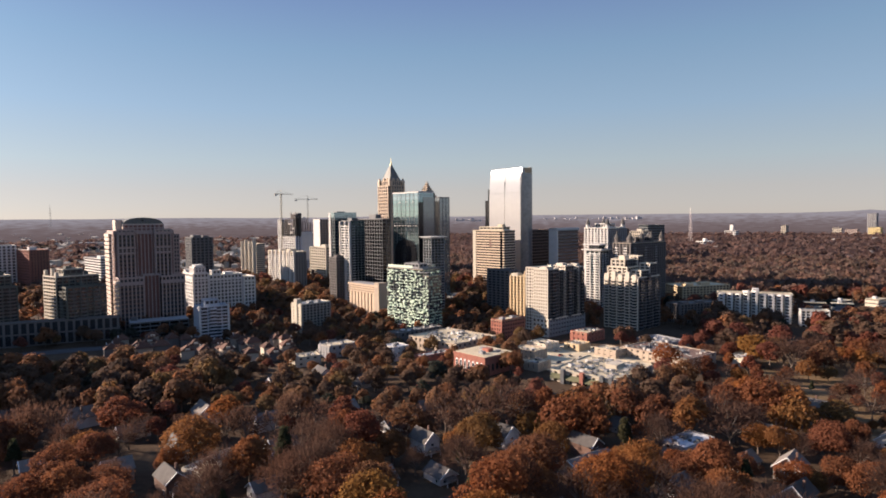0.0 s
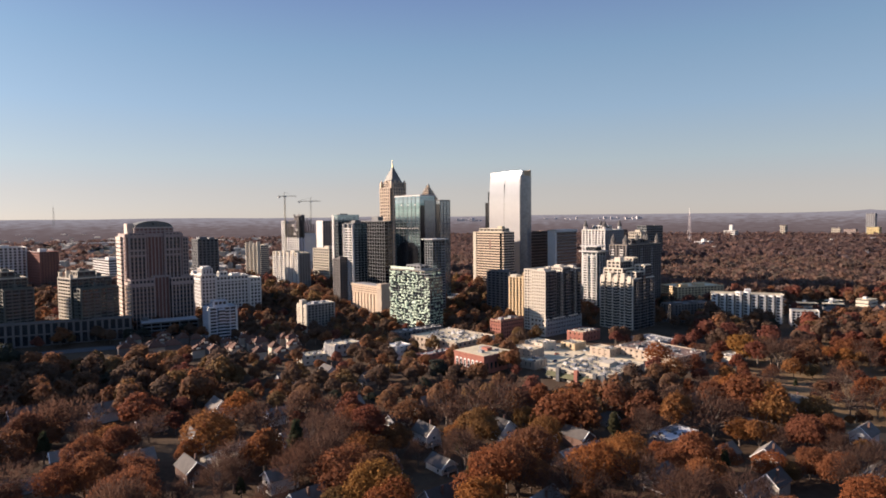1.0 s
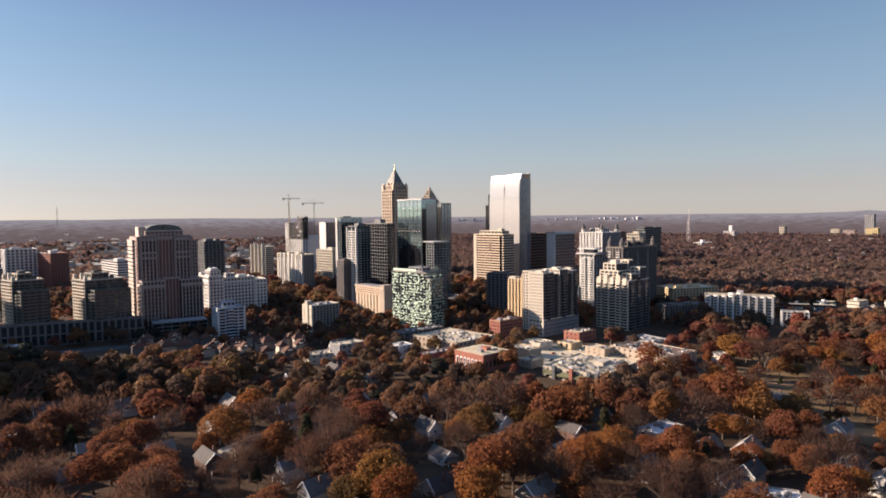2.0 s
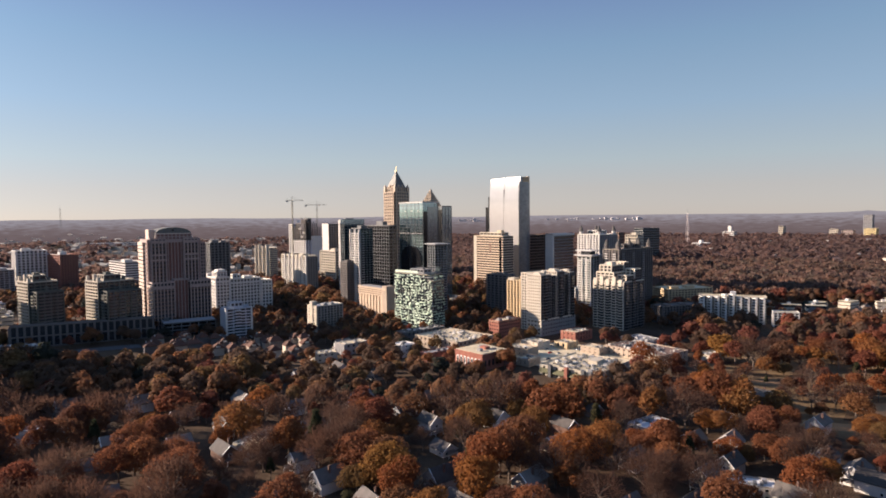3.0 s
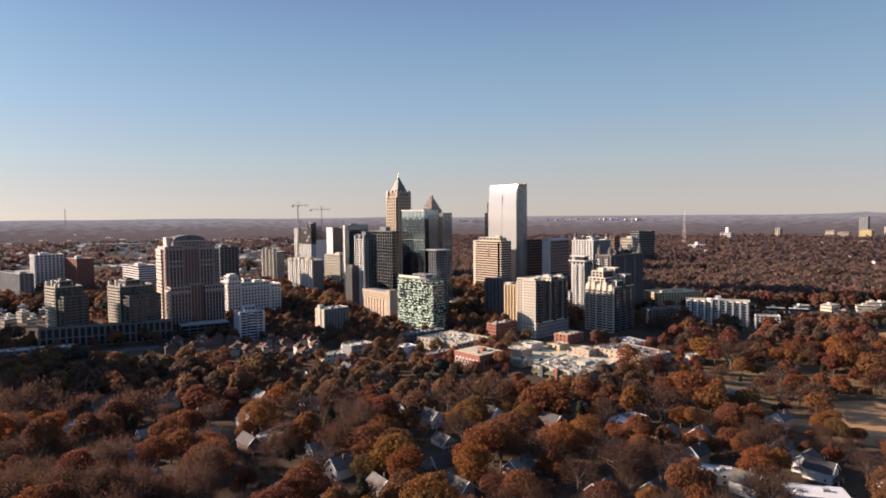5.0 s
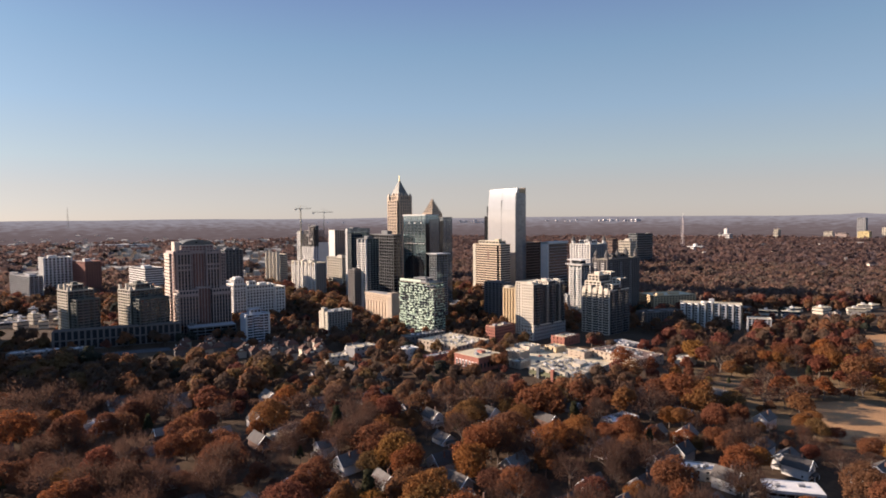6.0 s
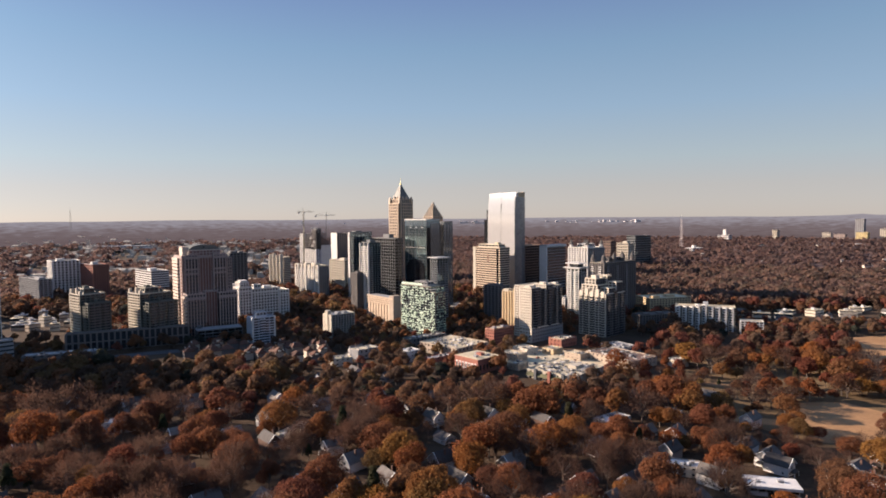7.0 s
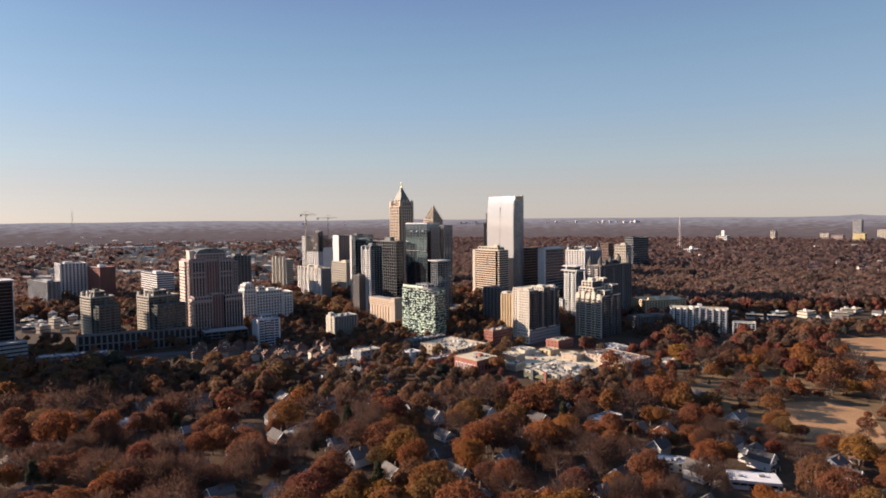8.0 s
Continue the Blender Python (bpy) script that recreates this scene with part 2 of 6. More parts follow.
def height(x, y):
    """The lie of the land."""
    r = math.hypot(x, y + 80)
    z = 10 * smooth(-120, -330, x) * smooth(330, 560, y) + 5 * math.exp(-((x - 40) / 150) ** 2 - ((y - 430) / 80) ** 2)
    z -= 2 * smooth(180, 260, x) * smooth(700, 500, y)
    z *= smooth(2200, 1300, r)
    z += 0.095 * max(0.0, r - 3900)
    return z + 3 * noise.noise((x / 160, y / 160, 3.0)) * smooth(600, 1100, r)


FOOT = []   # footprints that stay free of trees: centre, half sizes, angle, margin


def claim(cx, cy, hu, hv, al, m=5.0):
    FOOT.append((cx, cy, hu + m, hv + m, math.cos(radians(al)), math.sin(radians(al))))


def free(x, y):
    for cx, cy, hu, hv, c, s in FOOT:
        dx, dy = x - cx, y - cy
        if abs(dx * c + dy * s) < hu and abs(-dx * s + dy * c) < hv:
            return False
    return True


def site(name, x, y, al, lu, lv, label, category, group="", sink=0.0, margin=5.0, ground=False):
    """The base of a building: its corner towards the camera, its turn, and the lengths of its two sides."""
    root = new(name)
    root.matrix_basis = pose(x, y, (height(x, y) if ground else 0.0) - sink, 0, 0, al)
    c, s = math.cos(radians(al)), math.sin(radians(al))
    claim(x + (lu * c - lv * s) / 2, y + (lu * s + lv * c) / 2, lu / 2, lv / 2, al, margin)
    return tagged(root, label, category, group)


def block(root, x0, y0, z0, lu, lv, h, wall, glass, fh=3.3, sp=1.2, bay=4.0, pw=0.9, proud=0.25, roof=DARKROOF, pier=None, lip=1.0):
    """A storeyed volume: on every floor a wall band and a recessed window band, piers on the two street sides, a roof with a parapet."""
    n = max(1, round(h / fh))
    fh = h / n
    for i in range(n):
        blk("spandrel", root, wall, x0, y0, z0 + i * fh, lu, lv, sp)
        if root.matrix_basis.translation.y < 640:
            blk("window_band", root, glass, x0 + 0.35, y0 + 0.35, z0 + i * fh + sp, lu - 0.7, lv - 0.7, fh - sp)
    if root.matrix_basis.translation.y >= 640:
        blk("glazing", root, glass, x0 + 0.35, y0 + 0.35, z0 + 0.2, lu - 0.7, lv - 0.7, h - 0.2)
    blk("roof", root, roof, x0, y0, z0 + h, lu, lv, 0.4)
    if lip:
        bm = bmesh.new()
        for a in (0, 1):
            bm_box(bm, x0, y0 + a * (lv - 0.4), z0 + h + 0.4, lu, 0.4, lip)
            bm_box(bm, x0 + a * (lu - 0.4), y0 + 0.4, z0 + h + 0.4, 0.4, lv - 0.8, lip)
        part("parapet", bm, wall, root)
    if pw:
        pm = pier or wall
        nu, nv = max(1, round(lu / bay)), max(1, round(lv / bay))
        for k in range(nu + 1):
            x = x0 + 0.03 + k * (lu - pw - 0.06) / nu
            for y in (y0 - proud,):
                blk("pier", root, pm, x, y, z0, pw, 0.5 + proud, h + 0.2)
        for k in range(nv + 1):
            y = y0 + 0.03 + k * (lv - pw - 0.06) / nv
            for x in (x0 - proud,):
                blk("pier", root, pm, x, y, z0, 0.5 + proud, pw, h + 0.2)


def clad(root, x0, y0, z0, lu, lv, h, glass, fh, left, front, roof=DARKROOF, lip=1.0, lip_mat=None):
    """A glazed volume whose left and front sides are clad apart: each side is material, band height, bay, pier width, how far it stands out, and another material for the piers."""
    n = max(1, round(h / fh))
    fh = h / n
    blk("glazing", root, glass, x0 + 0.3, y0 + 0.3, z0, lu - 0.3, lv - 0.3, h)
    lm, ls, lb, lp, lo = left[:5]
    fm, fs, fb, fp, fo = front[:5]
    lq, fq = (left + (lm,))[5], (front + (fm,))[5]
    for i in range(n):
        if ls:
            blk("spandrel", root, lm, x0, y0 + 0.3, z0 + i * fh, 0.6, lv - 0.3, ls)
        if fs:
            blk("spandrel", root, fm, x0, y0, z0 + i * fh, lu, 0.6, fs)
    if lp:
        m = max(1, round(lv / lb))
        for k in range(m + 1):
            blk("pier", root, lq, x0 - lo, y0 + 0.05 + k * (lv - lp - 0.1) / m, z0, 0.4 + lo, lp, h + 0.2)
    if fp:
        m = max(1, round(lu / fb))
        for k in range(m + 1):
            blk("pier", root, fq, x0 + 0.45 + k * (lu - fp - 0.5) / m, y0 - fo, z0, fp, 0.4 + fo, h + 0.15)
    blk("roof", root, roof, x0, y0, z0 + h, lu, lv, 0.4)
    if lip:
        bm = bmesh.new()
        for a in (0, 1):
            bm_box(bm, x0, y0 + a * (lv - 0.4), z0 + h + 0.4, lu, 0.4, lip)
            bm_box(bm, x0 + a * (lu - 0.4), y0 + 0.4, z0 + h + 0.4, 0.4, lv - 0.8, lip)
        part("parapet", bm, lip_mat or lm, root)


def bay_column(root, x, y, z0, sx, sy, h, wall, glass, fh, sp, split=False):
    """A projecting column of windows: bands of wall and glass stacked on one another, with a cap."""
    n = max(1, round(h / fh))
    fh = h / n
    blk("bay_glass", root, glass, x + 0.15, y + 0.15, z0, sx - 0.3, sy - 0.3, h)
    if split:
        for i in range(n):
            blk("bay_band", root, wall, x, y, z0 + i * fh, sx, sy, sp)
        n = 0
    bm = bmesh.new()
    for i in range(n):
        bm_box(bm, x, y, z0 + i * fh, sx, sy, sp)
    bm_box(bm, x - 0.15, y - 0.15, z0 + h, sx + 0.3, sy + 0.3, 1.3)
    tagged(part("bay", bm, wall, root), kind="stuff" if n > 1 else "")


def balconies(root, face, along, z0, n, fh, width, depth, material):
    """A column of n balconies with solid rails, on the front ('f') or left ('l') side."""
    sx, sy = (width, depth) if face == "f" else (depth, width)
    key = ("balcony", face, width, depth, material.name)
    if key not in BOXES:
        bm = bmesh.new()
        bm_box(bm, 0, 0, 0, sx, sy, 0.25)
        if face == "f":
            bm_box(bm, 0, 0, 0.25, sx, 0.12, 1.0)
        else:
            bm_box(bm, 0, 0, 0.25, 0.12, sy, 1.0)
        me = bpy.data.meshes.new("balcony")
        bm.to_mesh(me)
        bm.free()
        me.materials.append(material)
        BOXES[key] = me
    for i in range(n):
        ob = new("balcony", BOXES[key])
        ob.parent = root
        ob.location = (along, -depth, z0 + i * fh) if face == "f" else (-depth, along, z0 + i * fh)


def rooftop(root, z, spots, material=GREY):
    """Machine rooms and fans on a flat roof."""
    for x, y, sx, sy, sz in spots:
        blk("rooftop_unit", root, material, x, y, z, sx, sy, sz)


# ---- ground ----
def build_ground():
    radii = [0, 20, 40, 60]
    while radii[-1] < 4780:
        radii.append(min(4780, radii[-1] * 1.055 + 8))
    seg, verts, faces = 160, [(0, -80, height(0, -80))], []
    for r in radii[1:]:
        for k in range(seg):
            a = 2 * math.pi * k / seg
            x, y = r * math.sin(a), -80 + r * math.cos(a)
            verts.append((x, y, height(x, y)))
    for k in range(seg):
        faces.append((0, 1 + (k + 1) % seg, 1 + k))
    for i in range(len(radii) - 2):
        for k in range(seg):
            a, b = 1 + i * seg + k, 1 + i * seg + (k + 1) % seg
            faces.append((a, b, b + seg, a + seg))
    me = bpy.data.meshes.new("ground")
    me.from_pydata(verts, [], faces)
    me.materials.append(GROUND)
    me.validate()
    for p in me.polygons:
        p.use_smooth = True
    tagged(new("ground", me), "leaf-strewn brown ground rolling out to low wooded hills", "ground", kind="structure")


build_ground()


def build_backdrop():
    """Low hills all round at the horizon, their haze painted as a glow."""
    m = bpy.data.materials.new("haze_painted_hills")
    m.use_nodes = True
    n, ln = m.node_tree.nodes, m.node_tree.links.new
    s = n["Principled BSDF"]
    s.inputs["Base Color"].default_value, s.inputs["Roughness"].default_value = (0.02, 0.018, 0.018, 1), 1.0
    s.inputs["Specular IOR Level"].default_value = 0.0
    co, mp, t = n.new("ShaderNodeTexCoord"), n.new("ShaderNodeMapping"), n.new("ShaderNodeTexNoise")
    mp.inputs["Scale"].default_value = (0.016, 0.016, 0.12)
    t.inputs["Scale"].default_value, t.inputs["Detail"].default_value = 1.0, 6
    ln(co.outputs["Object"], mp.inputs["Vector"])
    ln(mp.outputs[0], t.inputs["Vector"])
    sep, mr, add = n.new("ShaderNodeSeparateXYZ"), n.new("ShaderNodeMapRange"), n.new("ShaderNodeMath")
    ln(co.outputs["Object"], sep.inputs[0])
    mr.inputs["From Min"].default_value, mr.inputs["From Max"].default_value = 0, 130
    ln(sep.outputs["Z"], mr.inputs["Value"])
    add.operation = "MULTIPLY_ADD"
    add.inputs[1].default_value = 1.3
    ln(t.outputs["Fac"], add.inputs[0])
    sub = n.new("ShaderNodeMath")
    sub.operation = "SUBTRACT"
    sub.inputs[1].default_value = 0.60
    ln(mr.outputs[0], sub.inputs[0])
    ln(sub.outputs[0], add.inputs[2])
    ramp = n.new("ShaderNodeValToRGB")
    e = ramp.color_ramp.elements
    # self-lit haze: dark brown low down, paler and bluer with height
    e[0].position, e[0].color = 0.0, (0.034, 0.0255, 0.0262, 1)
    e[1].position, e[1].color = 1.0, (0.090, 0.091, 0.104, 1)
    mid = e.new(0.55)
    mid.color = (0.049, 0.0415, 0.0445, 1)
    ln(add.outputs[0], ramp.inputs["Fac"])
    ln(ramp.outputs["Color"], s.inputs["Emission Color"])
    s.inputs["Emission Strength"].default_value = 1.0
    seg, verts, faces = 480, [], []
    rows = [(3800, -6, 0), (4100, 30, 4), (4450, 72, 6), (4700, 112, 4), (4790, 134, 3)]
    for r, z, wob in rows:
        for k in range(seg):
            a = 2 * math.pi * k / seg
            x, y = r * math.sin(a), -80 + r * math.cos(a)
            verts.append((x, y, z + wob * noise.noise((x / 500, y / 500, 1.0)) * 2 + (8 * math.exp(-((a - 0.60) / 0.012) ** 2) if r > 4600 else 0)))
    for i in range(len(rows) - 1):
        for k in range(seg):
            p, q = i * seg + k, i * seg + (k + 1) % seg
            faces.append((p, q, q + seg, p + seg))
    me = bpy.data.meshes.new("backdrop_hills")
    me.from_pydata(verts, [], faces)
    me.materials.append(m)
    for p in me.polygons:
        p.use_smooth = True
    tagged(new("backdrop_hills", me), "wooded hills at the horizon with grey-mauve haze painted as glow", "backdrop", kind="structure")


build_backdrop()


def sheet(name, ring, material, label, lift=0.15, step=14, clear=True):
    """A paved or grassed patch that follows the land, bounded by a convex ring of points."""
    xs, ys = [p[0] for p in ring], [p[1] for p in ring]
    bm = bmesh.new()
    bm.faces.new([bm.verts.new((x, y, 0)) for x, y in ring])
    for lo, hi, ax in ((min(xs), max(xs), 0), (min(ys), max(ys), 1)):
        k = lo + step
        while k < hi:
            co, no = [0, 0, 0], [0, 0, 0]
            co[ax], no[ax] = k, 1
            bmesh.ops.bisect_plane(bm, geom=bm.verts[:] + bm.edges[:] + bm.faces[:], plane_co=co, plane_no=no)
            k += step
    for v in bm.verts:
        v.co.z = height(v.co.x, v.co.y) + lift
    bmesh.ops.recalc_face_normals(bm, faces=bm.faces)
    me = bpy.data.meshes.new(name)
    bm.to_mesh(me)
    bm.free()
    if me.polygons and me.polygons[0].normal.z < 0:
        me.flip_normals()
    me.materials.append(material)
    return tagged(new(name, me), label, name.split("_")[0], kind="structure")


# ---- the towers ----
def domed_tower():
    r = site("domed_office_tower", -311, 577, 38, 59, 40, "rose stone office tower with maroon bays and a barrel-vaulted crown", "office tower", sink=1)
    # main shaft: a maroon middle with thin ribs between two window bays
    clad(r, 0, 3, 0, 54, 34, 104, MAROON, 3.9, (SUNROSE, 0.0, 34, 0.0, 0.2), (ROSE, 0.0, 3.3, 0.9, 0.35), roof=ROSE, lip=1.6, lip_mat=ROSE)
    for a in (2.5, 35.5):
        clad(r, a, 0.6, 0, 16, 3, 105.5, G_DARK, 3.9, (ROSE, 1.0, 3, 0.6, 0.2), (BROWN, 0.8, 3.9, 1.3, 0.5, ROSE), roof=ROSE, lip=1.2)
        blk("stone_band", r, ROSE, a - 0.3, 0.0, 83.2, 16.6, 2.5, 1.6)
        blk("stone_band", r, ROSE, a - 0.3, 0.0, 88.2, 16.6, 2.5, 1.6)
        blk("stone_band", r, ROSE, a - 0.3, 0.1, 101.5, 16.6, 2.5, 3.0)
    blk("cornice", r, ROSE, -0.4, 2.3, 102.2, 54.8, 35.2, 1.9)
    # shoulder on the far side, set lower
    clad(r, 54.2, 7, 0, 6.5, 26, 100, G_DARK, 3.9, (ROSE, 1.0, 5, 0.8, 0.2), (ROSE, 1.3, 3.2, 1.0, 0.3), roof=ROSE)
    clad(r, 9, 6, 104.4, 37, 28, 6.4, MAROON, 3.2, (SUNROSE, 2.2, 5, 2.2, 0.2), (ROSE, 1.2, 4, 1.2, 0.2), roof=ROSE)
    bm = bmesh.new()
    n, w, h = 18, 36.0, 7.5
    a, b = [], []
    for k in range(n + 1):
        t = math.pi * k / n
        x, z = 9.5 + w / 2 - w / 2 * math.cos(t), 110.8 + h * math.sin(t) ** 0.8
        a.append(bm.verts.new((x, 7, z)))
        b.append(bm.verts.new((x, 33, z)))
    for k in range(n):
        bm.faces.new((a[k], a[k + 1], b[k + 1], b[k]))
    bm.faces.new(a[::-1])
    bm.faces.new(b)
    bmesh.ops.recalc_face_normals(bm, faces=bm.faces)
    part("barrel_vault", bm, COPPER, r, "weathered grey metal barrel vault")
    bm = bmesh.new()
    for k in range(1, 9):
        x = 9.5 + 4 * k
        bm_box(bm, x - 0.25, 6.7, 110.8, 0.5, 0.6, h * math.sin(math.acos(max(-1, min(1, 1 - 2 * (x - 9.5) / w)))) ** 0.8 - 0.6)
    part("vault_rib", bm, SLATE, r)
    blk("vault_vent", r, G_BLACK, 26, 6.3, 114.6, 1.5, 0.6, 1.5)
    blk("corner_pylon", r, SUNROSE, 4, 14, 104.5, 6, 14, 11.5)
    # west side, sunlight put into its paler stone: banded outer bay, dark slot, shaft's edge
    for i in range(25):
        blk("floor_band", r, SUNROSE, -2.2, 14, i * 4.0, 2.6, 23.5, 2.9)
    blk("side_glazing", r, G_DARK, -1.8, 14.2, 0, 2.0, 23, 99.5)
    blk("side_cap", r, SUNROSE, -2.4, 13.8, 99.5, 4.8, 24, 3.2)
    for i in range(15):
        blk("floor_band", r, SUNROSE, -1.8, -12.6, i * 4.0, 2.2, 14.8, 2.3)
    bm = bmesh.new()
    for i in range(26):
        bm_box(bm, -0.35, 4.2, i * 3.9 + 0.3, 0.5, 9.2, 2.0)
    part("slot_band", bm, ROSE, r)
    # lower wings either side of a red recess
    for a in (0, 37):
        clad(r, a + 0.4, -13, 0, 22, 15, 60, G_DARK, 4.0, (SUNROSE, 0, 15, 0, 0.2), (BROWN, 1.0, 3.6, 1.1, 0.4, ROSE), roof=ROSE, lip=1.4, lip_mat=ROSE)
        blk("stone_band", r, ROSE, a + 0.2, -13.7, 54, 22.4, 1.2, 3.4)
    clad(r, 22.4, -9, 0, 14.6, 11, 62, MAROON, 4.2, (ROSE, 0, 11, 0, 0.2), (ROSE, 0, 3.4, 0.8, 0.3), roof=ROSE)
    return r


def garage():
    r = site("parking_deck", -283, 546, 30, 50, 22, "low dark concrete parking deck with open levels", "parking garage")
    for i in range(6):
        z = 2.5 + i * 3.6
        # solid black fill paints the shade inside each open level
        blk("open_level", r, G_BLACK, 0.8, 0.8, z - 2.5, 48.4, 20.4, 2.5)
        blk("deck_slab", r, SLATE, 0, 0, z, 50, 22, 1.1)
    blk("roof", r, GREY, 0.4, 0.4, 21.6, 49.2, 21.2, 0.2)
    for k in range(7):
        blk("column", r, SLATE, k * 8.2, -0.2, 0, 0.8, 1.2, 21.4)
    blk("stair_house", r, SLATE, 2, 14, 21.8, 5, 4, 3)


def balcony_tower(x, y, lu, lv, h, label):
    r = site("balcony_tower", x, y, 52, lu, lv, label, "apartment tower", "twin balcony towers", sink=1)
    n = round(h / 3.1)
    fh = h / n
    front = lv * 0.34
    # cream on the sunlit side, dark olive as the colour of shade
    # the front part of the west side stands lower than the rest
    clad(r, 0, front, 0, lu, lv - front, h, G_DARK, fh, (CREAM, 1.25, 6.0, 0.8, 0.2), (OLIVE, 1.15, 5.4, 0.8, 0.3), lip=1.2)
    clad(r, 2.5, 0, 0, lu - 2.5, front, h - 9, G_DARK, fh, (OLIVE, 1.2, 6.0, 0.8, 0.2), (OLIVE, 1.15, 5.4, 0.9, 0.3), lip=1.2)
    for a in (5.0, lu * 0.36, lu * 0.68):
        balconies(r, "f", a, 3, n - 4, fh, 5.6, 1.7, TAUPE)
    for a in (front + 1.0, front + 9.5, front + 18.0):
        if a + 7 < lv:
            balconies(r, "l", a, 3, n - 1, fh, 6.6, 1.6, CREAM)
    balconies(r, "l", 1.5, 3, n - 4, fh, 6.0, 0.2, OLIVE)
    for k, (a, b, zz, hh) in enumerate(((0.4, front + 0.6, h, 4.5), (0.4, front + 9, h, 7.5), (0.4, lv - 4, h, 5.5), (lu * 0.45, front * 0.3, h - 9, 5.0), (lu * 0.7, front + 2, h, 4.0))):
        blk("roof_fin", r, CREAM if k < 3 else OLIVE, a, b, zz + 0.5, 2.6, 3.2, hh)
    clad(r, lu * 0.25, lv * 0.5, h + 0.4, lu * 0.45, lv * 0.35, 5.5, G_DARK, 5.5, (CREAM, 2.5, 6, 1.0, 0.1), (OLIVE, 2.5, 6, 1.0, 0.1))
    blk("lift_house", r, OLIVE, lu * 0.35, lv * 0.6, h + 6.3, 5, 6, 3)


def podium():
    r = site("colonnaded_podium", -398, 490, 24, 120, 12, "long shaded podium with tall vertical bays below the balcony towers", "podium", sink=1, margin=2)
    block(r, 0, 0, 0, 120, 12, 29, TAUPE, G_DARK, fh=9.6, sp=1.4, bay=5.6, pw=1.8, proud=0.5, roof=DARKROOF)


def plain_tower(name, x, y, al, lu, lv, h, label, category, wall, glass, roofs=(), sink=1.0, **kw):
    r = site(name, x, y, al, lu, lv, label, category, sink=sink)
    block(r, 0, 0, 0, lu, lv, h + sink, wall, glass, **kw)
    rooftop(r, h + sink + 0.4, roofs, kw.get("roof_unit", wall))
    return r


def white_hotel():
    r = site("white_stepped_building", -284, 690, 38, 73, 30, "white stone midrise with a stepped corner tower and square windows", "office building", sink=1)
    for x, y, lu, lv, h in ((0, 0, 18, 41, 53), (18, 3, 40, 27, 50), (58, 1, 15, 31, 46)):
        clad(r, x, y, 0, lu, lv, h, G_DARK, 4.1, (WHITE, 1.5, 4.5, 1.6, 0.1), (WHITE, 1.5, 4.6, 1.7, 0.1), roof=PALE, lip=1.3)
        blk("cornice", r, WHITE, x - 0.5, y - 0.5, h - 5.2, lu + 0.7, lv + 0.7, 1.2)
    clad(r, 2, 2, 53.4, 13, 18, 7, G_DARK, 7, (WHITE, 2.6, 4.2, 1.8, 0.1), (WHITE, 2.6, 4.2, 1.8, 0.1), roof=PALE)
    for k in range(3):
        bm = bmesh.new()
        bm_prism(bm, [(4 + 3.4 * k + 1.1 + 1.1 * math.cos(a * math.pi / 5), 1.8 - 0.25 * (a in (1, 2, 3, 4))) for a in range(6)] , 58.5, [(4 + 3.4 * k + 1.1, 1.8)], 60)
        part("arch_head", bm, WHITE, r)
    blk("penthouse", r, WHITE, 4, 4, 61.5, 9, 12, 2.5)
    blk("corner_turret", r, WHITE, 0.5, 32, 53.4, 6, 7, 4)
    clad(r, 24, 8, 50.4, 10, 9, 5, G_DARK, 5, (WHITE, 2.4, 4, 1.4, 0.1), (WHITE, 2.4, 4, 1.4, 0.1), roof=PALE)
    rooftop(r, 50.6, [(40, 12, 10, 8, 3), (52, 6, 3, 4, 2.2)], WHITE)


def striped_lowrise():
    r = site("pale_blue_midrise", -221, 550, 35, 26, 19, "pale blue-white apartment midrise with vertical fins", "apartment building", sink=2)
    clad(r, 0, 0, 0, 26, 19, 36, G_DARK, 3.1, (BLUEWHITE, 0.7, 4.6, 1.9, 1.2), (BLUEWHITE, 1.1, 6.2, 0.7, 0.4), roof=GREY)
    bay_column(r, 8.5, -1.8, 0, 6.0, 2.4, 34, BLUEWHITE, G_DARK, 3.1, 1.3, True)
    blk("edge_fin", r, WHITE, 24.6, -0.9, 0, 1.6, 1.6, 38)
    blk("edge_fin", r, WHITE, -1.0, -0.9, 0, 1.6, 1.6, 38)
    clad(r, 5, 4, 36.4, 13, 10, 5, G_DARK, 5, (BLUEWHITE, 2.5, 5, 1, 0.2), (BLUEWHITE, 2.5, 5, 1, 0.2), roof=GREY)


def mid_block():
    r = site("cream_midrise", -142, 605, 42, 34, 20, "cream concrete apartment slab with a blank end wall", "apartment building", sink=3)
    # front in the painted shade tone, end wall left cream as in sun
    clad(r, 0.6, 0, 0, 33.4, 20, 31, G_DARK, 2.95, (CREAM, 0, 20, 0, 0.2), (SHADETONE, 0.9, 4.1, 1.2, 0.5), roof=GREY)
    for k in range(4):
        balconies(r, "f", 3.0 + 8.2 * k, 2, 9, 2.95, 4.4, 1.3, SHADETONE)
    blk("end_wall", r, CREAM, 0, -0.4, 0, 0.62, 20.6, 31.8)
    for k in (4.5, 14.0):
        for i in range(9):
            blk("window", r, G_DARK, -0.08, k, 3.6 + 2.95 * i, 0.12, 1.6, 1.3)
    blk("lift_tower", r, CREAM, -0.7, 7.5, 0, 5.4, 6, 36.5)
    rooftop(r, 31.4, [(12, 5, 5, 6, 2.2), (24, 9, 4, 4, 1.8)], GREY)


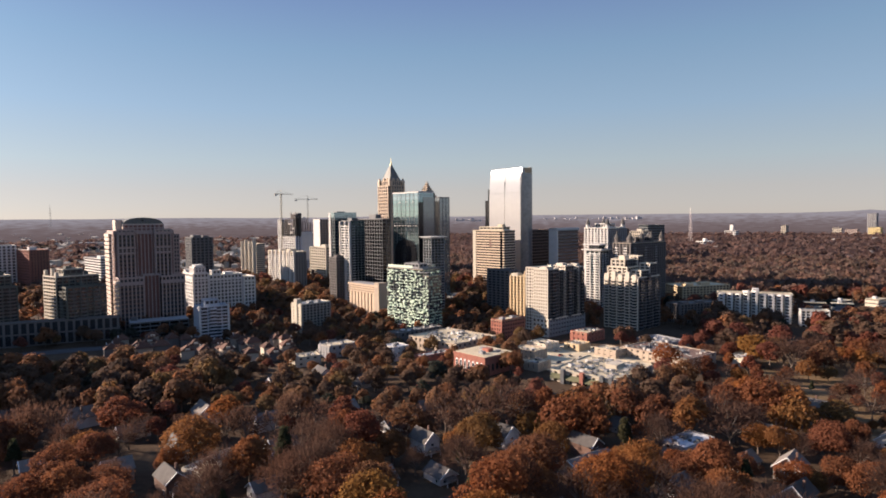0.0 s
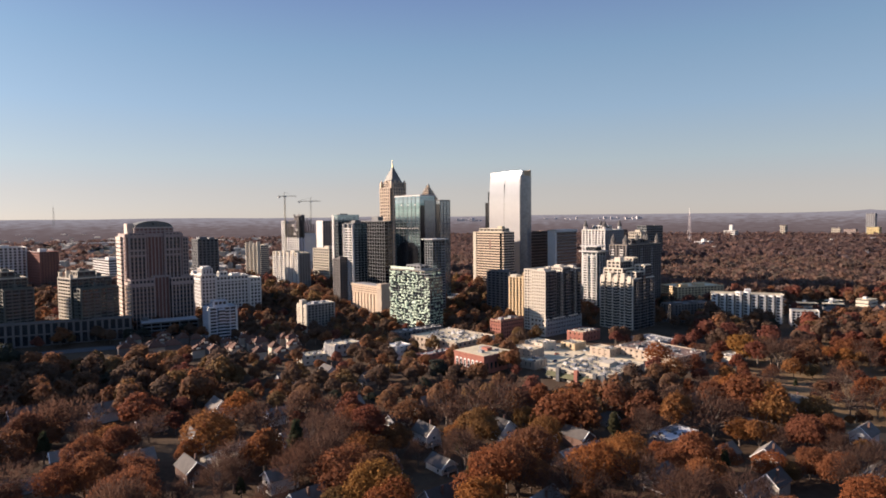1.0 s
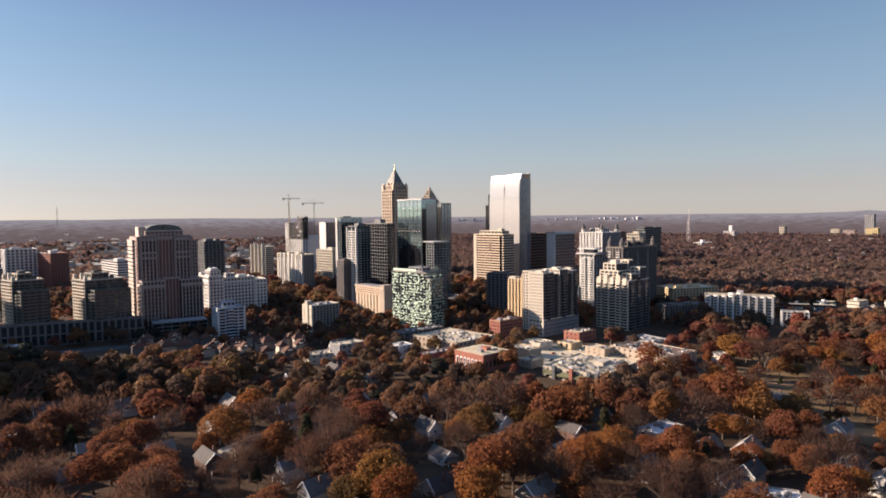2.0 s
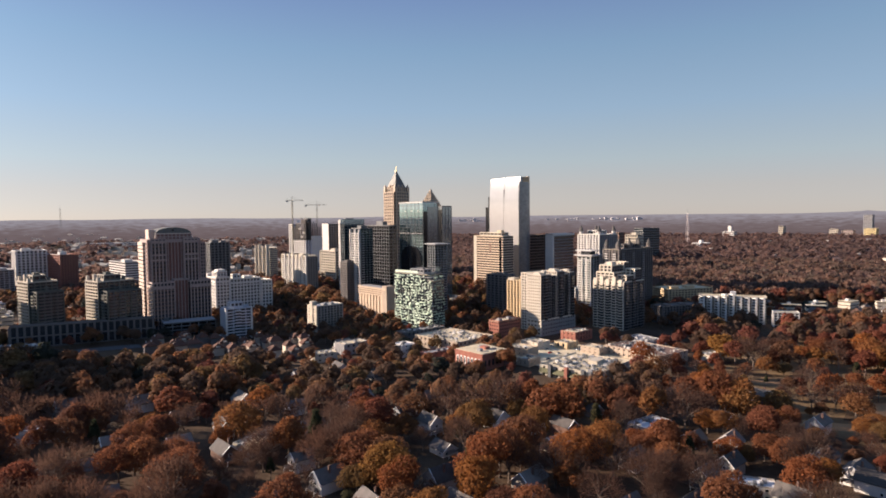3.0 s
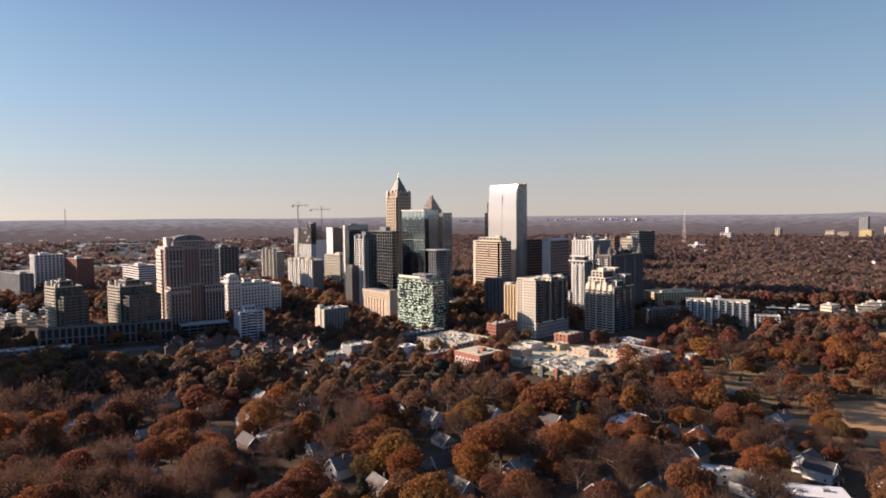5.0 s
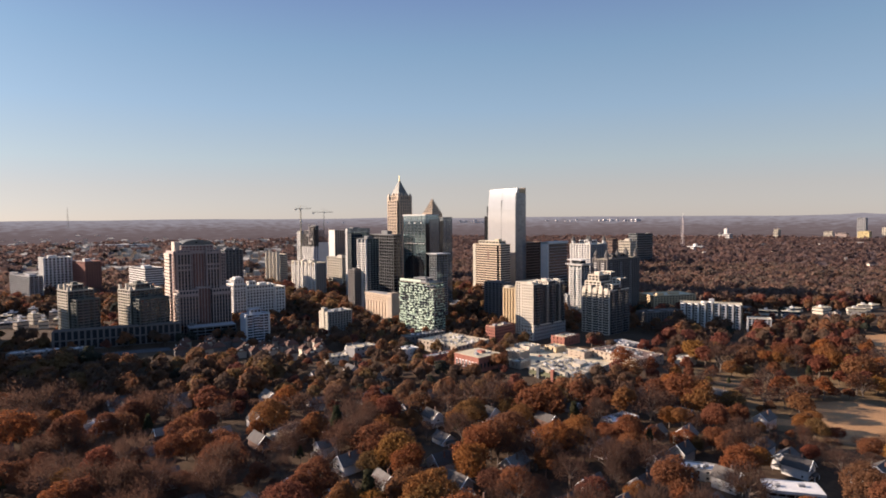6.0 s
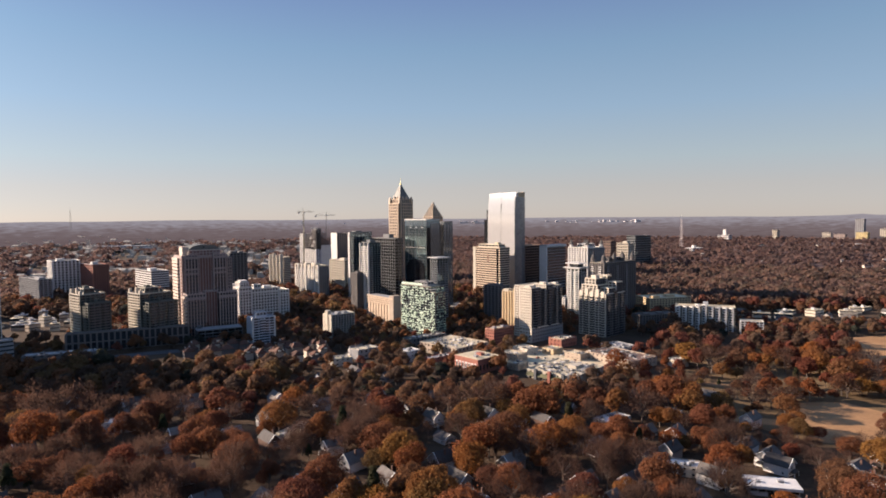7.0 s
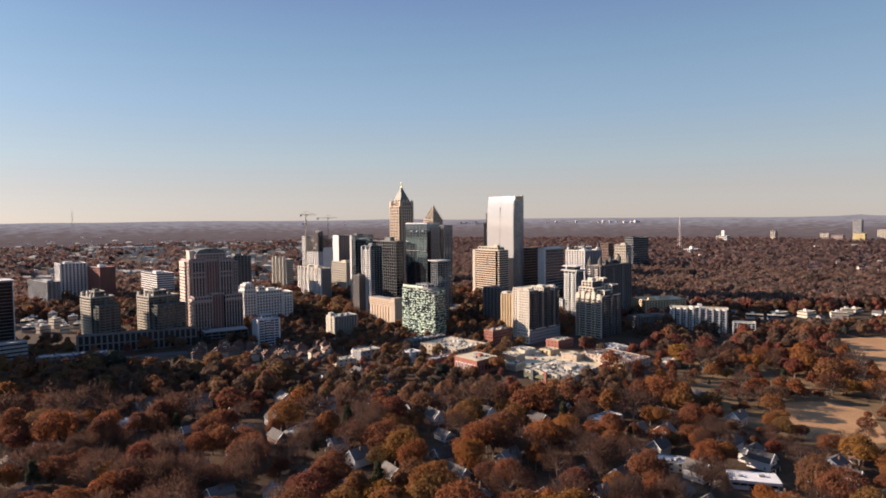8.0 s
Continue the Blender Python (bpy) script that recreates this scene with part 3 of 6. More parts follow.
def fin_building():
    r = site("finned_tower", -306, 1000, 42, 15, 60, "cream tower with tall rounded vertical fins", "apartment tower")
    block(r, 0, 0, 0, 15, 60, 74, CREAM, G_DARK, fh=3.3, sp=1.6, bay=60, pw=0.0)
    for k in range(4):
        bm = bmesh.new()
        pts = [(-0.2 - 3.4 * math.sin(math.pi * i / 8), 3 + 14.6 * k + 9.2 * i / 8) for i in range(9)]
        ring = pts + [(1.0, 12.2 + 14.6 * k), (1.0, 3 + 14.6 * k)]
        bm_prism(bm, ring, 0, ring, 81 - 2.5 * (k % 2))
        bmesh.ops.recalc_face_normals(bm, faces=bm.faces)
        part("fin", bm, CREAM, r)


def balcony_slab():
    r = site("cream_balcony_slab", -214, 880, 42, 19, 84, "long cream apartment slab with rows of balconies", "apartment building")
    # cream for the sunlit long side, shade colour for the narrow front
    clad(r, 0, 0, 0, 19, 84, 66, G_DARK, 3.0, (CREAM, 1.1, 12.0, 2.6, 0.2), (SHADETONE, 1.3, 4.6, 1.4, 0.2), roof=PALE, lip=1.6)
    for k in range(6):
        balconies(r, "l", 4.0 + 13.6 * k, 3, 20, 3.0, 7.0, 1.8, WHITE)
        blk("stair_rib", r, WHITE, -1.5, 1.2 + 13.6 * k, 0, 1.8, 1.6, 69)
    rooftop(r, 66.5, [(4, 20, 10, 9, 4), (5, 52, 9, 8, 3)], CREAM)
    blk("plinth", r, CREAM, -6, -4, 0, 30, 92, 5)


def construction():
    r = site("unfinished_tower", -268, 1110, 42, 36, 66, "concrete frame of a tower under construction, open top floors", "construction site")
    clad(r, 0, 0, 0, 36, 66, 84, G_DARK, 4.2, (WHITE, 1.3, 7.0, 2.0, 0.5), (BLUEWHITE, 1.2, 5.0, 2.2, 0.3), lip=0)
    for i in range(10):
        w, l = (34, 50) if i < 6 else ((26, 38) if i < 8 else (14, 18))
        blk("bare_slab", r, TAUPE, 1, 2, 84.4 + (i + 1) * 3.9, w, l, 0.7)
        bm = bmesh.new()
        for a in range(4):
            for b in range(6):
                bm_box(bm, 1.4 + a * (w - 2) / 3.1, 2.4 + b * (l - 2) / 5.1, 84.9 + i * 3.9 - (0.5 if i == 0 else 0.4), 1.1, 1.1, 3.7)
        tagged(part("bare_column_grid", bm, TAUPE, r), kind="stuff")
        if i < 6 and i % 2:
            blk("debris_screen", r, SHADETONE, 0.8, 4 + 7 * (i % 3), 85 + i * 3.9, 0.3, 9, 3.4)
    blk("lift_core", r, SLATE, 12, 16, 84.3, 10, 14, 42)
    # finished sliver with balconies on the west side
    clad(r, -1.0, 52, 84.4, 20, 13, 29, G_DARK, 4.0, (WHITE, 1.5, 5, 1.2, 0.3), (BLUEWHITE, 1.5, 5, 1.2, 0.3))
    blk("screen_wall", r, WHITE, 12.0, -1.2, 40, 23, 0.5, 52)
    rng = random.Random(2)
    for k in range(9):
        blk("formwork", r, SLATE if k % 2 else WHITE, 3 + rng.uniform(0, 24), 4 + rng.uniform(0, 36), 117 + rng.choice((0, 7.8)), 2.4, 3.2, rng.uniform(1.5, 4.5))


def crane(x, y, base, h, jib, back, turn, material, label):
    r = site("tower_crane", x, y, turn, 1.5, 1.5, label, "crane", "tower cranes", margin=0)
    r.location.z += base
    bm = bmesh.new()
    for a in (-1, 1):
        for b in (-1, 1):
            bm_bar(bm, (a, b, 0), (a, b, h), 0.28)
    n = int(h / 3)
    for i in range(n):
        z0, z1, s = i * h / n, (i + 1) * h / n, 1 if i % 2 else -1
        for a in (-1, 1):
            bm_bar(bm, (a, -s, z0), (a, s, z1), 0.16)
            bm_bar(bm, (-s, a, z0), (s, a, z1), 0.16)
    part("mast", bm, material, r)
    for name, x0, x1 in (("jib", 0, jib), ("counter_jib", 0, -back)):
        bm = bmesh.new()
        for p in ((0, -0.8, 0), (0, 0.8, 0), (0, 0, 1.6)):
            bm_bar(bm, (x0, p[1], h + p[2]), (x1, p[1], h + p[2]), 0.26)
        m = 10
        for i in range(m):
            a, b = x0 + (x1 - x0) * i / m, x0 + (x1 - x0) * (i + 1) / m
            bm_bar(bm, (a, -0.8, h), (b, 0, h + 1.6), 0.13)
            bm_bar(bm, (a, 0.8, h), (b, 0, h + 1.6), 0.13)
        part(name, bm, material, r)
    bm = bmesh.new()
    bm_bar(bm, (0, 0, h), (0, 0, h + 8), 0.4)
    bm_bar(bm, (0, 0, h + 8), (jib * 0.7, 0, h + 1.6), 0.12)
    bm_bar(bm, (0, 0, h + 8), (-back, 0, h + 1.6), 0.12)
    part("cat_head", bm, material, r)
    blk("cab", r, WHITE, 0.6, -2.6, h - 1.5, 2, 1.6, 2.2)
    blk("counterweight", r, CONCRETE, -back, -1.2, h - 2.6, 4, 2.4, 2.8)


def granite_spire():
    r = site("spired_office_tower", -100, 1160, 42, 40, 41, "pink granite office tower with a copper pyramid and gilded spire", "skyscraper")
    kw = dict(fh=6.2, sp=1.9, bay=6.4, pw=2.3, proud=0.5)
    block(r, 0, 4, 0, 40, 33, 176, GRANITE, G_DARK, **kw)
    block(r, 4, 0, 0, 32, 41, 176, GRANITE, G_DARK, **kw)
    block(r, 4, 4, 176.4, 32, 33, 9, GRANITE, G_DARK, fh=9, sp=2.2, bay=5.0, pw=1.8)
    for a, b in ((1.5, 1.5), (33, 1.5), (1.5, 34), (33, 34)):
        bm = bmesh.new()
        ring = [(a, b), (a + 5.5, b), (a + 5.5, b + 5.5), (a, b + 5.5)]
        bm_prism(bm, ring, 176, ring, 186)
        bm_prism(bm, ring, 186.01, [(a + 2.75, b + 2.75)], 193)
        part("corner_turret", bm, GRANITE, r)
    for k in range(4):
        bm = bmesh.new()
        a, b = ((4, 12), (4, 22), (12, 4), (22, 4))[k]
        bm_box(bm, a, b, 185.8, 4, 4, 4)
        bm_prism(bm, [(a, b), (a + 4, b), (a + 4, b + 4), (a, b + 4)], 189.8, [(a + 2, b + 2)], 193.5)
        part("dormer", bm, GRANITE, r)
    bm = bmesh.new()
    bm_prism(bm, [(6, 6), (34, 6), (34, 35), (6, 35)], 185.9, [(20, 20.5)], 222)
    part("pyramid_roof", bm, COPPER, r, "dull green-grey copper pyramid roof")
    bm = bmesh.new()
    bm_box(bm, 18.6, 19.1, 217, 2.8, 2.8, 5)
    bm_bar(bm, (20, 20.5, 221), (20, 20.5, 231), 0.5)
    part("spire", bm, mat("gilding", (0.75, 0.6, 0.3), 0.35, 0.8), r, "gilded spire")


def stepped_pyramid():
    r = site("stepped_crown_tower", -26, 1030, 42, 25, 28, "brown granite office tower with a stepped glass crown", "skyscraper")
    block(r, 0, 0, 0, 25, 28, 148, GRANITE, G_DARK, fh=6, sp=2.0, bay=4.1, pw=1.5, proud=0.4)
    for i in range(6):
        k = 1.2 + i * 1.9
        block(r, k, k + 0.6, 148.4 + i * 4.2, 25 - 2 * k, 28 - 2 * k - 1.2, 4.2, GRANITE, G_GREY, fh=4.2, sp=1.2, bay=3.5, pw=0.8, lip=0)
    bm = bmesh.new()
    bm_prism(bm, [(10.6, 11.2), (14.4, 11.2), (14.4, 16.8), (10.6, 16.8)], 173.6, [(12.5, 14)], 178)
    part("apex", bm, COPPER, r)


def curtain_tower():
    r = site("teal_glass_tower", -28, 715, 42, 24, 49, "square glass office tower with a pale teal mirrored face", "office tower")
    n, h = 36, 144.0
    fh = h / n
    for i in range(n):
        blk("glass_floor", r, G_SKY if i > 33 else G_TEAL, 0.2, 0.2, i * fh + 0.25, 23.6, 48.6, fh - 0.25)
        blk("slab_edge", r, SLATE, 0, 0, i * fh, 24, 49, 0.25)
    for k in range(7):
        blk("mullion", r, SLATE, -0.12, 0.05 + k * 8.12, 0, 0.3, 0.16, h)
    for k in range(7):
        blk("mullion", r, SLATE, 0.05 + k * 3.95, -0.12, 0, 0.16, 0.3, h)
    blk("dark_slot", r, G_BLACK, 0.4, -0.35, 3, 6.5, 0.3, h - 14)
    blk("front_glass", r, G_STEEL, 7.2, -0.45, 3, 16.4, 0.4, h - 8)
    blk("mechanical_floor", r, G_BLACK, -0.25, 0.6, 104, 0.3, 47.8, 2.2)
    for k in range(9):
        blk("vent_panel", r, WHITE, -0.4, 3 + 5.1 * k, 104.6, 0.2, 2.4, 0.9)
    for k in range(3):
        blk("ceiling_lamp_row", r, WHITE, -0.2, 8 + 13 * k, 133.2, 0.2, 3.0, 1.0)
    # black arched sheet that paints in the reflection of a dark neighbour
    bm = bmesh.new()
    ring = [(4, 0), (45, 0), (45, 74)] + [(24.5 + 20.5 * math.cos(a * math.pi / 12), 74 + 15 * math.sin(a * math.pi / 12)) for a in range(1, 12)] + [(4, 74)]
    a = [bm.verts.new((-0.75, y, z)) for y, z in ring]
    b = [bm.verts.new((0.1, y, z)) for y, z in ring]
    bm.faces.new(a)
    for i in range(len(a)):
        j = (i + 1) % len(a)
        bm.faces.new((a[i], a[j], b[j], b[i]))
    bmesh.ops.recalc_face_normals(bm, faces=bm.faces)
    part("arched_glass", bm, G_BLACK, r, "painted reflection of a dark neighbour with an arched head")
    blk("crown_band", r, WHITE, -0.4, -0.4, h, 24.8, 49.8, 1.4)
    blk("roof", r, DARKROOF, 0.5, 0.5, h + 1.4, 23, 48, 0.3)
    # darker wing behind it
    block(r, 24.2, 8, 0, 9, 30, 139, SLATE, G_GREY, fh=4, sp=0.6, bay=3, pw=0.2, proud=0.1)


def dark_wing():
    r = site("dark_glass_tower", -4, 790, 42, 18, 22, "narrow dark glass tower with a steel-grey top", "office tower")
    clad(r, 0, 0, 0, 18, 22, 140, G_STEEL, 6, (SLATE, 0.5, 6, 0.3, 0.1), (SLATE, 0.4, 5.5, 0.3, 0.15))
    blk("black_return", r, G_BLACK, -0.4, 1.0, 0, 0.6, 12, 136)


def corner_glass():
    r = site("glass_corner_apartments", -13, 694, 42, 20, 14, "glassy apartment tower with a flat projecting roof slab", "apartment tower")
    block(r, 0, 0, 0, 20, 14, 90, GREY, G_BLUE, fh=3.2, sp=0.5, bay=5, pw=0.4, proud=0.2)
    blk("roof_slab", r, WHITE, -2.5, -2.5, 92, 26, 20, 0.8)
    blk("penthouse", r, SLATE, 5, 3, 90.5, 10, 8, 1.6)
    balconies(r, "f", 12, 3, 26, 3.2, 6, 1.6, GREY)


def mosaic_tower():
    r = site("mosaic_balcony_tower", -14, 600, 46, 24, 62, "apartment tower chequered with pale green balcony panels", "apartment tower")
    n, h = 20, 62.0
    fh = h / n
    block(r, 0, 8, 0, 24, 54, h, SLATE, G_BLUE, fh=fh, sp=0.4, bay=4.6, pw=0.3, proud=0.1, roof=PALE)
    block(r, 0, 0, 0, 18, 8, h - 6, SLATE, G_DARK, fh=fh, sp=0.4, bay=4.6, pw=0.3, proud=0.1, roof=PALE)
    rng = random.Random(5)
    for i in range(n):
        bm = bmesh.new()
        for k in range(34):
            y = 0.6 + k * 1.8
            if y < 8 and i > n - 3:
                continue
            # clumps of panels, thinner towards the top storeys
            dense = 0.62 + 0.5 * noise.noise((k * 0.5, i * 0.25, 4.0)) - (0.16 if i > n - 4 and y < 40 else 0)
            if rng.random() < dense:
                d = rng.choice((0.4, 0.9, 1.5))
                bm_box(bm, -d, y, i * fh + rng.choice((0.2, 0.4, 1.2)), d, rng.choice((1.1, 1.5, 1.7)), rng.choice((0.9, 1.2, 1.2, 2.3)))
            if rng.random() < 0.2:
                bm_box(bm, -1.5, y, i * fh, 1.5, 1.75, 0.35)
        tagged(part("balcony_panel", bm, MINT, r), kind="stuff")
        # front panels in a darker green than the sunlit side, colouring in shade
        bm = bmesh.new()
        for k in range(9):
            if rng.random() < 0.55:
                bm_box(bm, 0.8 + 1.9 * k, -rng.choice((0.5, 1.2)), i * fh + 0.4, 1.5, 1.2, rng.choice((1.0, 1.1, 2.2)))
        bm_box(bm, 18.2, 7.0, i * fh + 0.3, 5.6, 1.2, 1.1)
        tagged(part("balcony_panel", bm, GREENPANEL, r), kind="stuff")
    block(r, 6, 20, h + 0.4, 12, 22, 4, GREY, G_DARK, fh=4, sp=2, bay=5)
    blk("crown_screen", r, MINT, 0.2, 24, h + 0.5, 0.4, 37, 3.4)
    blk("crown_canopy", r, GREY, -1.0, 2, h - 2.5, 8, 20, 0.5)
    rooftop(r, h + 4.9, [(8, 24, 4, 5, 2.4), (12, 34, 3, 4, 1.6)], SLATE)


def mirror_tower():
    r = site("mirror_glass_tower", 119, 930, 35.3, 26, 73, "tall silver mirror-glass tower whose face curves back at the top", "skyscraper")
    # face profile: vertical, then leaning back in a long curve towards the crown
    prof = [(0, 0), (0, 40), (0, 80), (0, 128)]
    for i in range(1, 19):
        t = i / 18
        prof.append((4.4 * t ** 2.4, 128 + 62 * t))
    for half, (y0, y1) in enumerate(((0, 36.6), (37.4, 74))):
        bm = bmesh.new()
        a = [bm.verts.new((x, y0, z)) for x, z in prof]
        b = [bm.verts.new((x, y1, z)) for x, z in prof]
        for i in range(len(prof) - 1):
            bm.faces.new((a[i], b[i], b[i + 1], a[i + 1])).smooth = True
        top = prof[-1]
        for y in (y0, y1):
            ring = [bm.verts.new((x, y, z)) for x, z in prof] + [bm.verts.new((24, y, top[1])), bm.verts.new((24, y, 0))]
            bm.faces.new(ring if y == y1 else ring[::-1])
        bm.faces.new([bm.verts.new(p) for p in ((top[0], y0, top[1]), (24, y0, top[1]), (24, y1, top[1]), (top[0], y1, top[1]))])
        bm.faces.new([bm.verts.new(p) for p in ((24, y0, 0), (24, y1, 0), (24, y1, top[1]), (24, y0, top[1]))])
        part("mirror_face", bm, G_MIRROR, r, "silver reflective curtain wall")
    blk("recess", r, G_BLACK, 0.6, 36.6, 0, 20, 0.8, 170)
    # side seen end-on: bulging grey glass
    bm = bmesh.new()
    ring = [(0.6 + 24 * i / 10, -3.2 * math.sin(math.pi * i / 10) - 0.1) for i in range(11)] + [(24.6, 2), (0.6, 2)]
    bm_prism(bm, ring, 0, [(x * 0.93 + 1.4, y * 0.6) for x, y in ring], 182)
    bmesh.ops.recalc_face_normals(bm, faces=bm.faces)
    part("end_face", bm, G_BOW, r, "steel-grey bowed glass end wall")
    blk("floor_line", r, GREY, -0.12, 1, 152, 0.3, 72, 0.4)
    blk("edge_line", r, SLATE, -0.1, -0.3, 0, 0.7, 0.5, 176)
    blk("crown_fin", r, YELLOW, 9, -1.0, 180, 14, 3, 10)
    blk("crown_fin", r, TAN, 21, 0, 179, 3, 40, 12)
    for i, hh in enumerate((128, 146, 158)):
        blk("stepped_side", r, G_BLACK, 4 + i * 3, 74.2, 0, 17 - i * 3, 15 - i * 3.6, hh + 14)


def banded_office():
    r = site("banded_office_block", 90, 890, 42, 24, 64, "cream office block with tight horizontal window bands", "office building")
    block(r, 0, 0, 0, 24, 64, 94, SAND, G_DARK, fh=3.9, sp=2.0, bay=64, pw=0.0, roof=PALE)
    blk("corner_wall", r, CREAM, -0.5, 58, 0, 3, 6.4, 95)
    blk("glass_slot", r, G_BLACK, -0.3, 4, 0, 1, 4, 93)
    blk("sign_panel", r, BROWN, -0.3, 26, 70, 0.6, 4, 13)
    block(r, 3, 6, 94.4, 16, 48, 5, CREAM, G_DARK, fh=5, sp=2.8, bay=8, roof=PALE)
    rooftop(r, 99.8, [(6, 10, 8, 8, 4)], PALE)


def brown_office():
    r = site("dark_brown_office_block", 121, 984, 42, 84, 26, "dark brown office slab with ribbon windows", "office building")
    block(r, 0, 0, 0, 84, 26, 92, BROWN, G_BLACK, fh=5.0, sp=1.7, bay=5.2, pw=0.5, proud=0.3)


def white_frame():
    r = site("white_framed_tower", 174, 930, 42, 57, 14, "grey glass office slab in a white frame", "office building")
    block(r, 3, 0.8, 0, 54, 13, 92, GREY, G_GREY, fh=5.0, sp=1.0, bay=4.5, pw=0.0)
    blk("frame_wall", r, WHITE, -0.5, -0.6, 0, 3.4, 15, 97)
    blk("frame_top", r, WHITE, -0.5, -0.6, 93.6, 58, 15, 3.4)


def turret_tower(x, y, lu, lv, h, label, lit):
    r = site("turreted_apartment_tower", x, y, 42, lu, lv, label, "apartment tower", "turreted towers")
    fh = 3.05
    n = round(h / fh)
    # white walls for the lit tower, darker ones colouring in shade elsewhere
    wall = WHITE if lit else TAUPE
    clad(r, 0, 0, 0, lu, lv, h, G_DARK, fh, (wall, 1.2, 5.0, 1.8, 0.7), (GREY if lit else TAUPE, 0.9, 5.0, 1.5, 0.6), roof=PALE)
    for k in range(max(2, int(lu / 24))):
        balconies(r, "f", 5 + 24 * k, 3, n - 2, fh, 4.5, 1.4, GREY)
    for k in range(int(lv / 12)):
        balconies(r, "l", 4.5 + 12 * k, 3, n - 2, fh, 4.2, 1.4, WHITE)
    cols = [(1, 1), (lu - 6, 1), (1, lv - 6), (lu - 6, lv - 6)]
    if lu > 60:
        cols += [(lu * 0.33, 1), (lu * 0.62, 1)]
    for a, b in cols:
        bm = bmesh.new()
        ring = [(a + 2.5 + 2.8 * math.cos(q * math.pi / 4), b + 2.5 + 2.8 * math.sin(q * math.pi / 4)) for q in range(8)]
        bm_prism(bm, ring, h, ring, h + 5.5)
        part("turret", bm, wall, r)
        bm = bmesh.new()
        ring = [(a + 2.5 + 3.7 * math.cos(q * math.pi / 4), b + 2.5 + 3.7 * math.sin(q * math.pi / 4)) for q in range(8)]
        bm_prism(bm, ring, h + 5.5, [(a + 2.5, b + 2.5)], h + 14.5)
        part("cone_roof", bm, DARKROOF, r, "dark conical turret roof")
    block(r, lu * 0.25, lv * 0.25, h + 0.4, lu * 0.45, lv * 0.5, 5, wall, G_DARK, fh=5, sp=2, bay=5, pw=1)


def capped_tower():
    r = site("white_slab_capped_tower", 187, 724, 42, 19, 21, "white balconied apartment tower under broad flat roof slabs", "apartment tower")
    fh = 3.05
    clad(r, 0, 0, 0, 19, 21, 72, G_SKY, fh, (WHITE, 0.9, 6.6, 1.3, 0.3), (WHITE, 0.5, 6, 0.5, 0.2), roof=PALE)
    for a in (1.8, 11.5):
        balconies(r, "l", a, 3, 22, fh, 6.6, 1.9, WHITE)
    balconies(r, "f", 8, 3, 22, fh, 9, 1.8, BLUEWHITE)
    blk("roof_slab", r, WHITE, -2.5, -3, 73.6, 25, 28, 1.3)
    blk("penthouse", r, G_GREY, 2, 3, 74.9, 12, 14, 5)
    blk("roof_slab", r, WHITE, -1, -1, 79.9, 20, 25, 1.2)
    clad(r, -4, 21.2, 0, 20, 12, 30, G_DARK, fh, (WHITE, 1.2, 4, 1, 0.2), (WHITE, 1.2, 4, 1, 0.2))


def tan_tower():
    r = site("tan_apartment_tower", 99, 570, 42, 58, 20, "tan precast apartment tower with a buff podium", "apartment tower")
    fh = 3.05
    # buff west sides, taupe and grey fronts: sun and shade in the colour
    clad(r, 0, 0, 0, 58, 20, 16, G_DARK, 4, (BUFF, 2.2, 5, 1.8, 0.4), (GREY, 2.4, 4.4, 1.9, 0.5), lip=1.2)
    clad(r, 0.5, 1, 16.3, 17, 18, 47, G_DARK, fh, (BUFF, 1.5, 2.9, 1.35, 0.2), (TAUPE, 0.9, 3.2, 0.7, 0.2), lip=1.2, lip_mat=BUFF)
    clad(r, 17.5, 3.5, 16.3, 10, 15, 45, G_DARK, fh, (BUFF, 1.2, 3.4, 0.7, 0.3), (TAUPE, 0.5, 3.4, 0.5, 0.2), lip_mat=BUFF)
    clad(r, 27.5, 1, 16.3, 13, 18, 49, G_DARK, fh, (BUFF, 1.4, 3, 1.2, 0.2), (TAUPE, 0.8, 3.2, 0.8, 0.3), lip_mat=BUFF)
    clad(r, 40.5, 3.5, 16.3, 9, 15, 45, G_DARK, fh, (BUFF, 1.2, 3.2, 0.7, 0.3), (TAUPE, 0.5, 3.2, 0.5, 0.2), lip_mat=BUFF)
    clad(r, 49.5, 1, 16.3, 8, 18, 47, G_DARK, fh, (BUFF, 1.4, 3, 1.2, 0.2), (TAUPE, 0.9, 2.6, 0.8, 0.3), lip_mat=BUFF)
    for a in (5.5, 31.0, 52.0):
        bay_column(r, a, -0.9, 16.3, 4.2, 2.2, 44, TAUPE, G_DARK, fh, 1.0)
    for a in (19.5, 42.6):
        balconies(r, "f", a, 19, 14, fh, 5, 2.2, TAUPE)
    # unseen rear wing, added to cast shade on the terraced tower
    clad(r, 22, 19.5, 0, 36, 27, 62, G_DARK, fh, (BUFF, 1.4, 4, 1.2, 0.2), (TAUPE, 0.9, 4, 0.8, 0.2), roof=PALE)
    rooftop(r, 64.0, [(3, 5, 6, 8, 2.5), (9, 4, 4, 4, 4.0), (30, 6, 7, 8, 4.5), (44, 8, 4, 5, 2.5), (51, 5, 5, 7, 3.0)], BUFF)


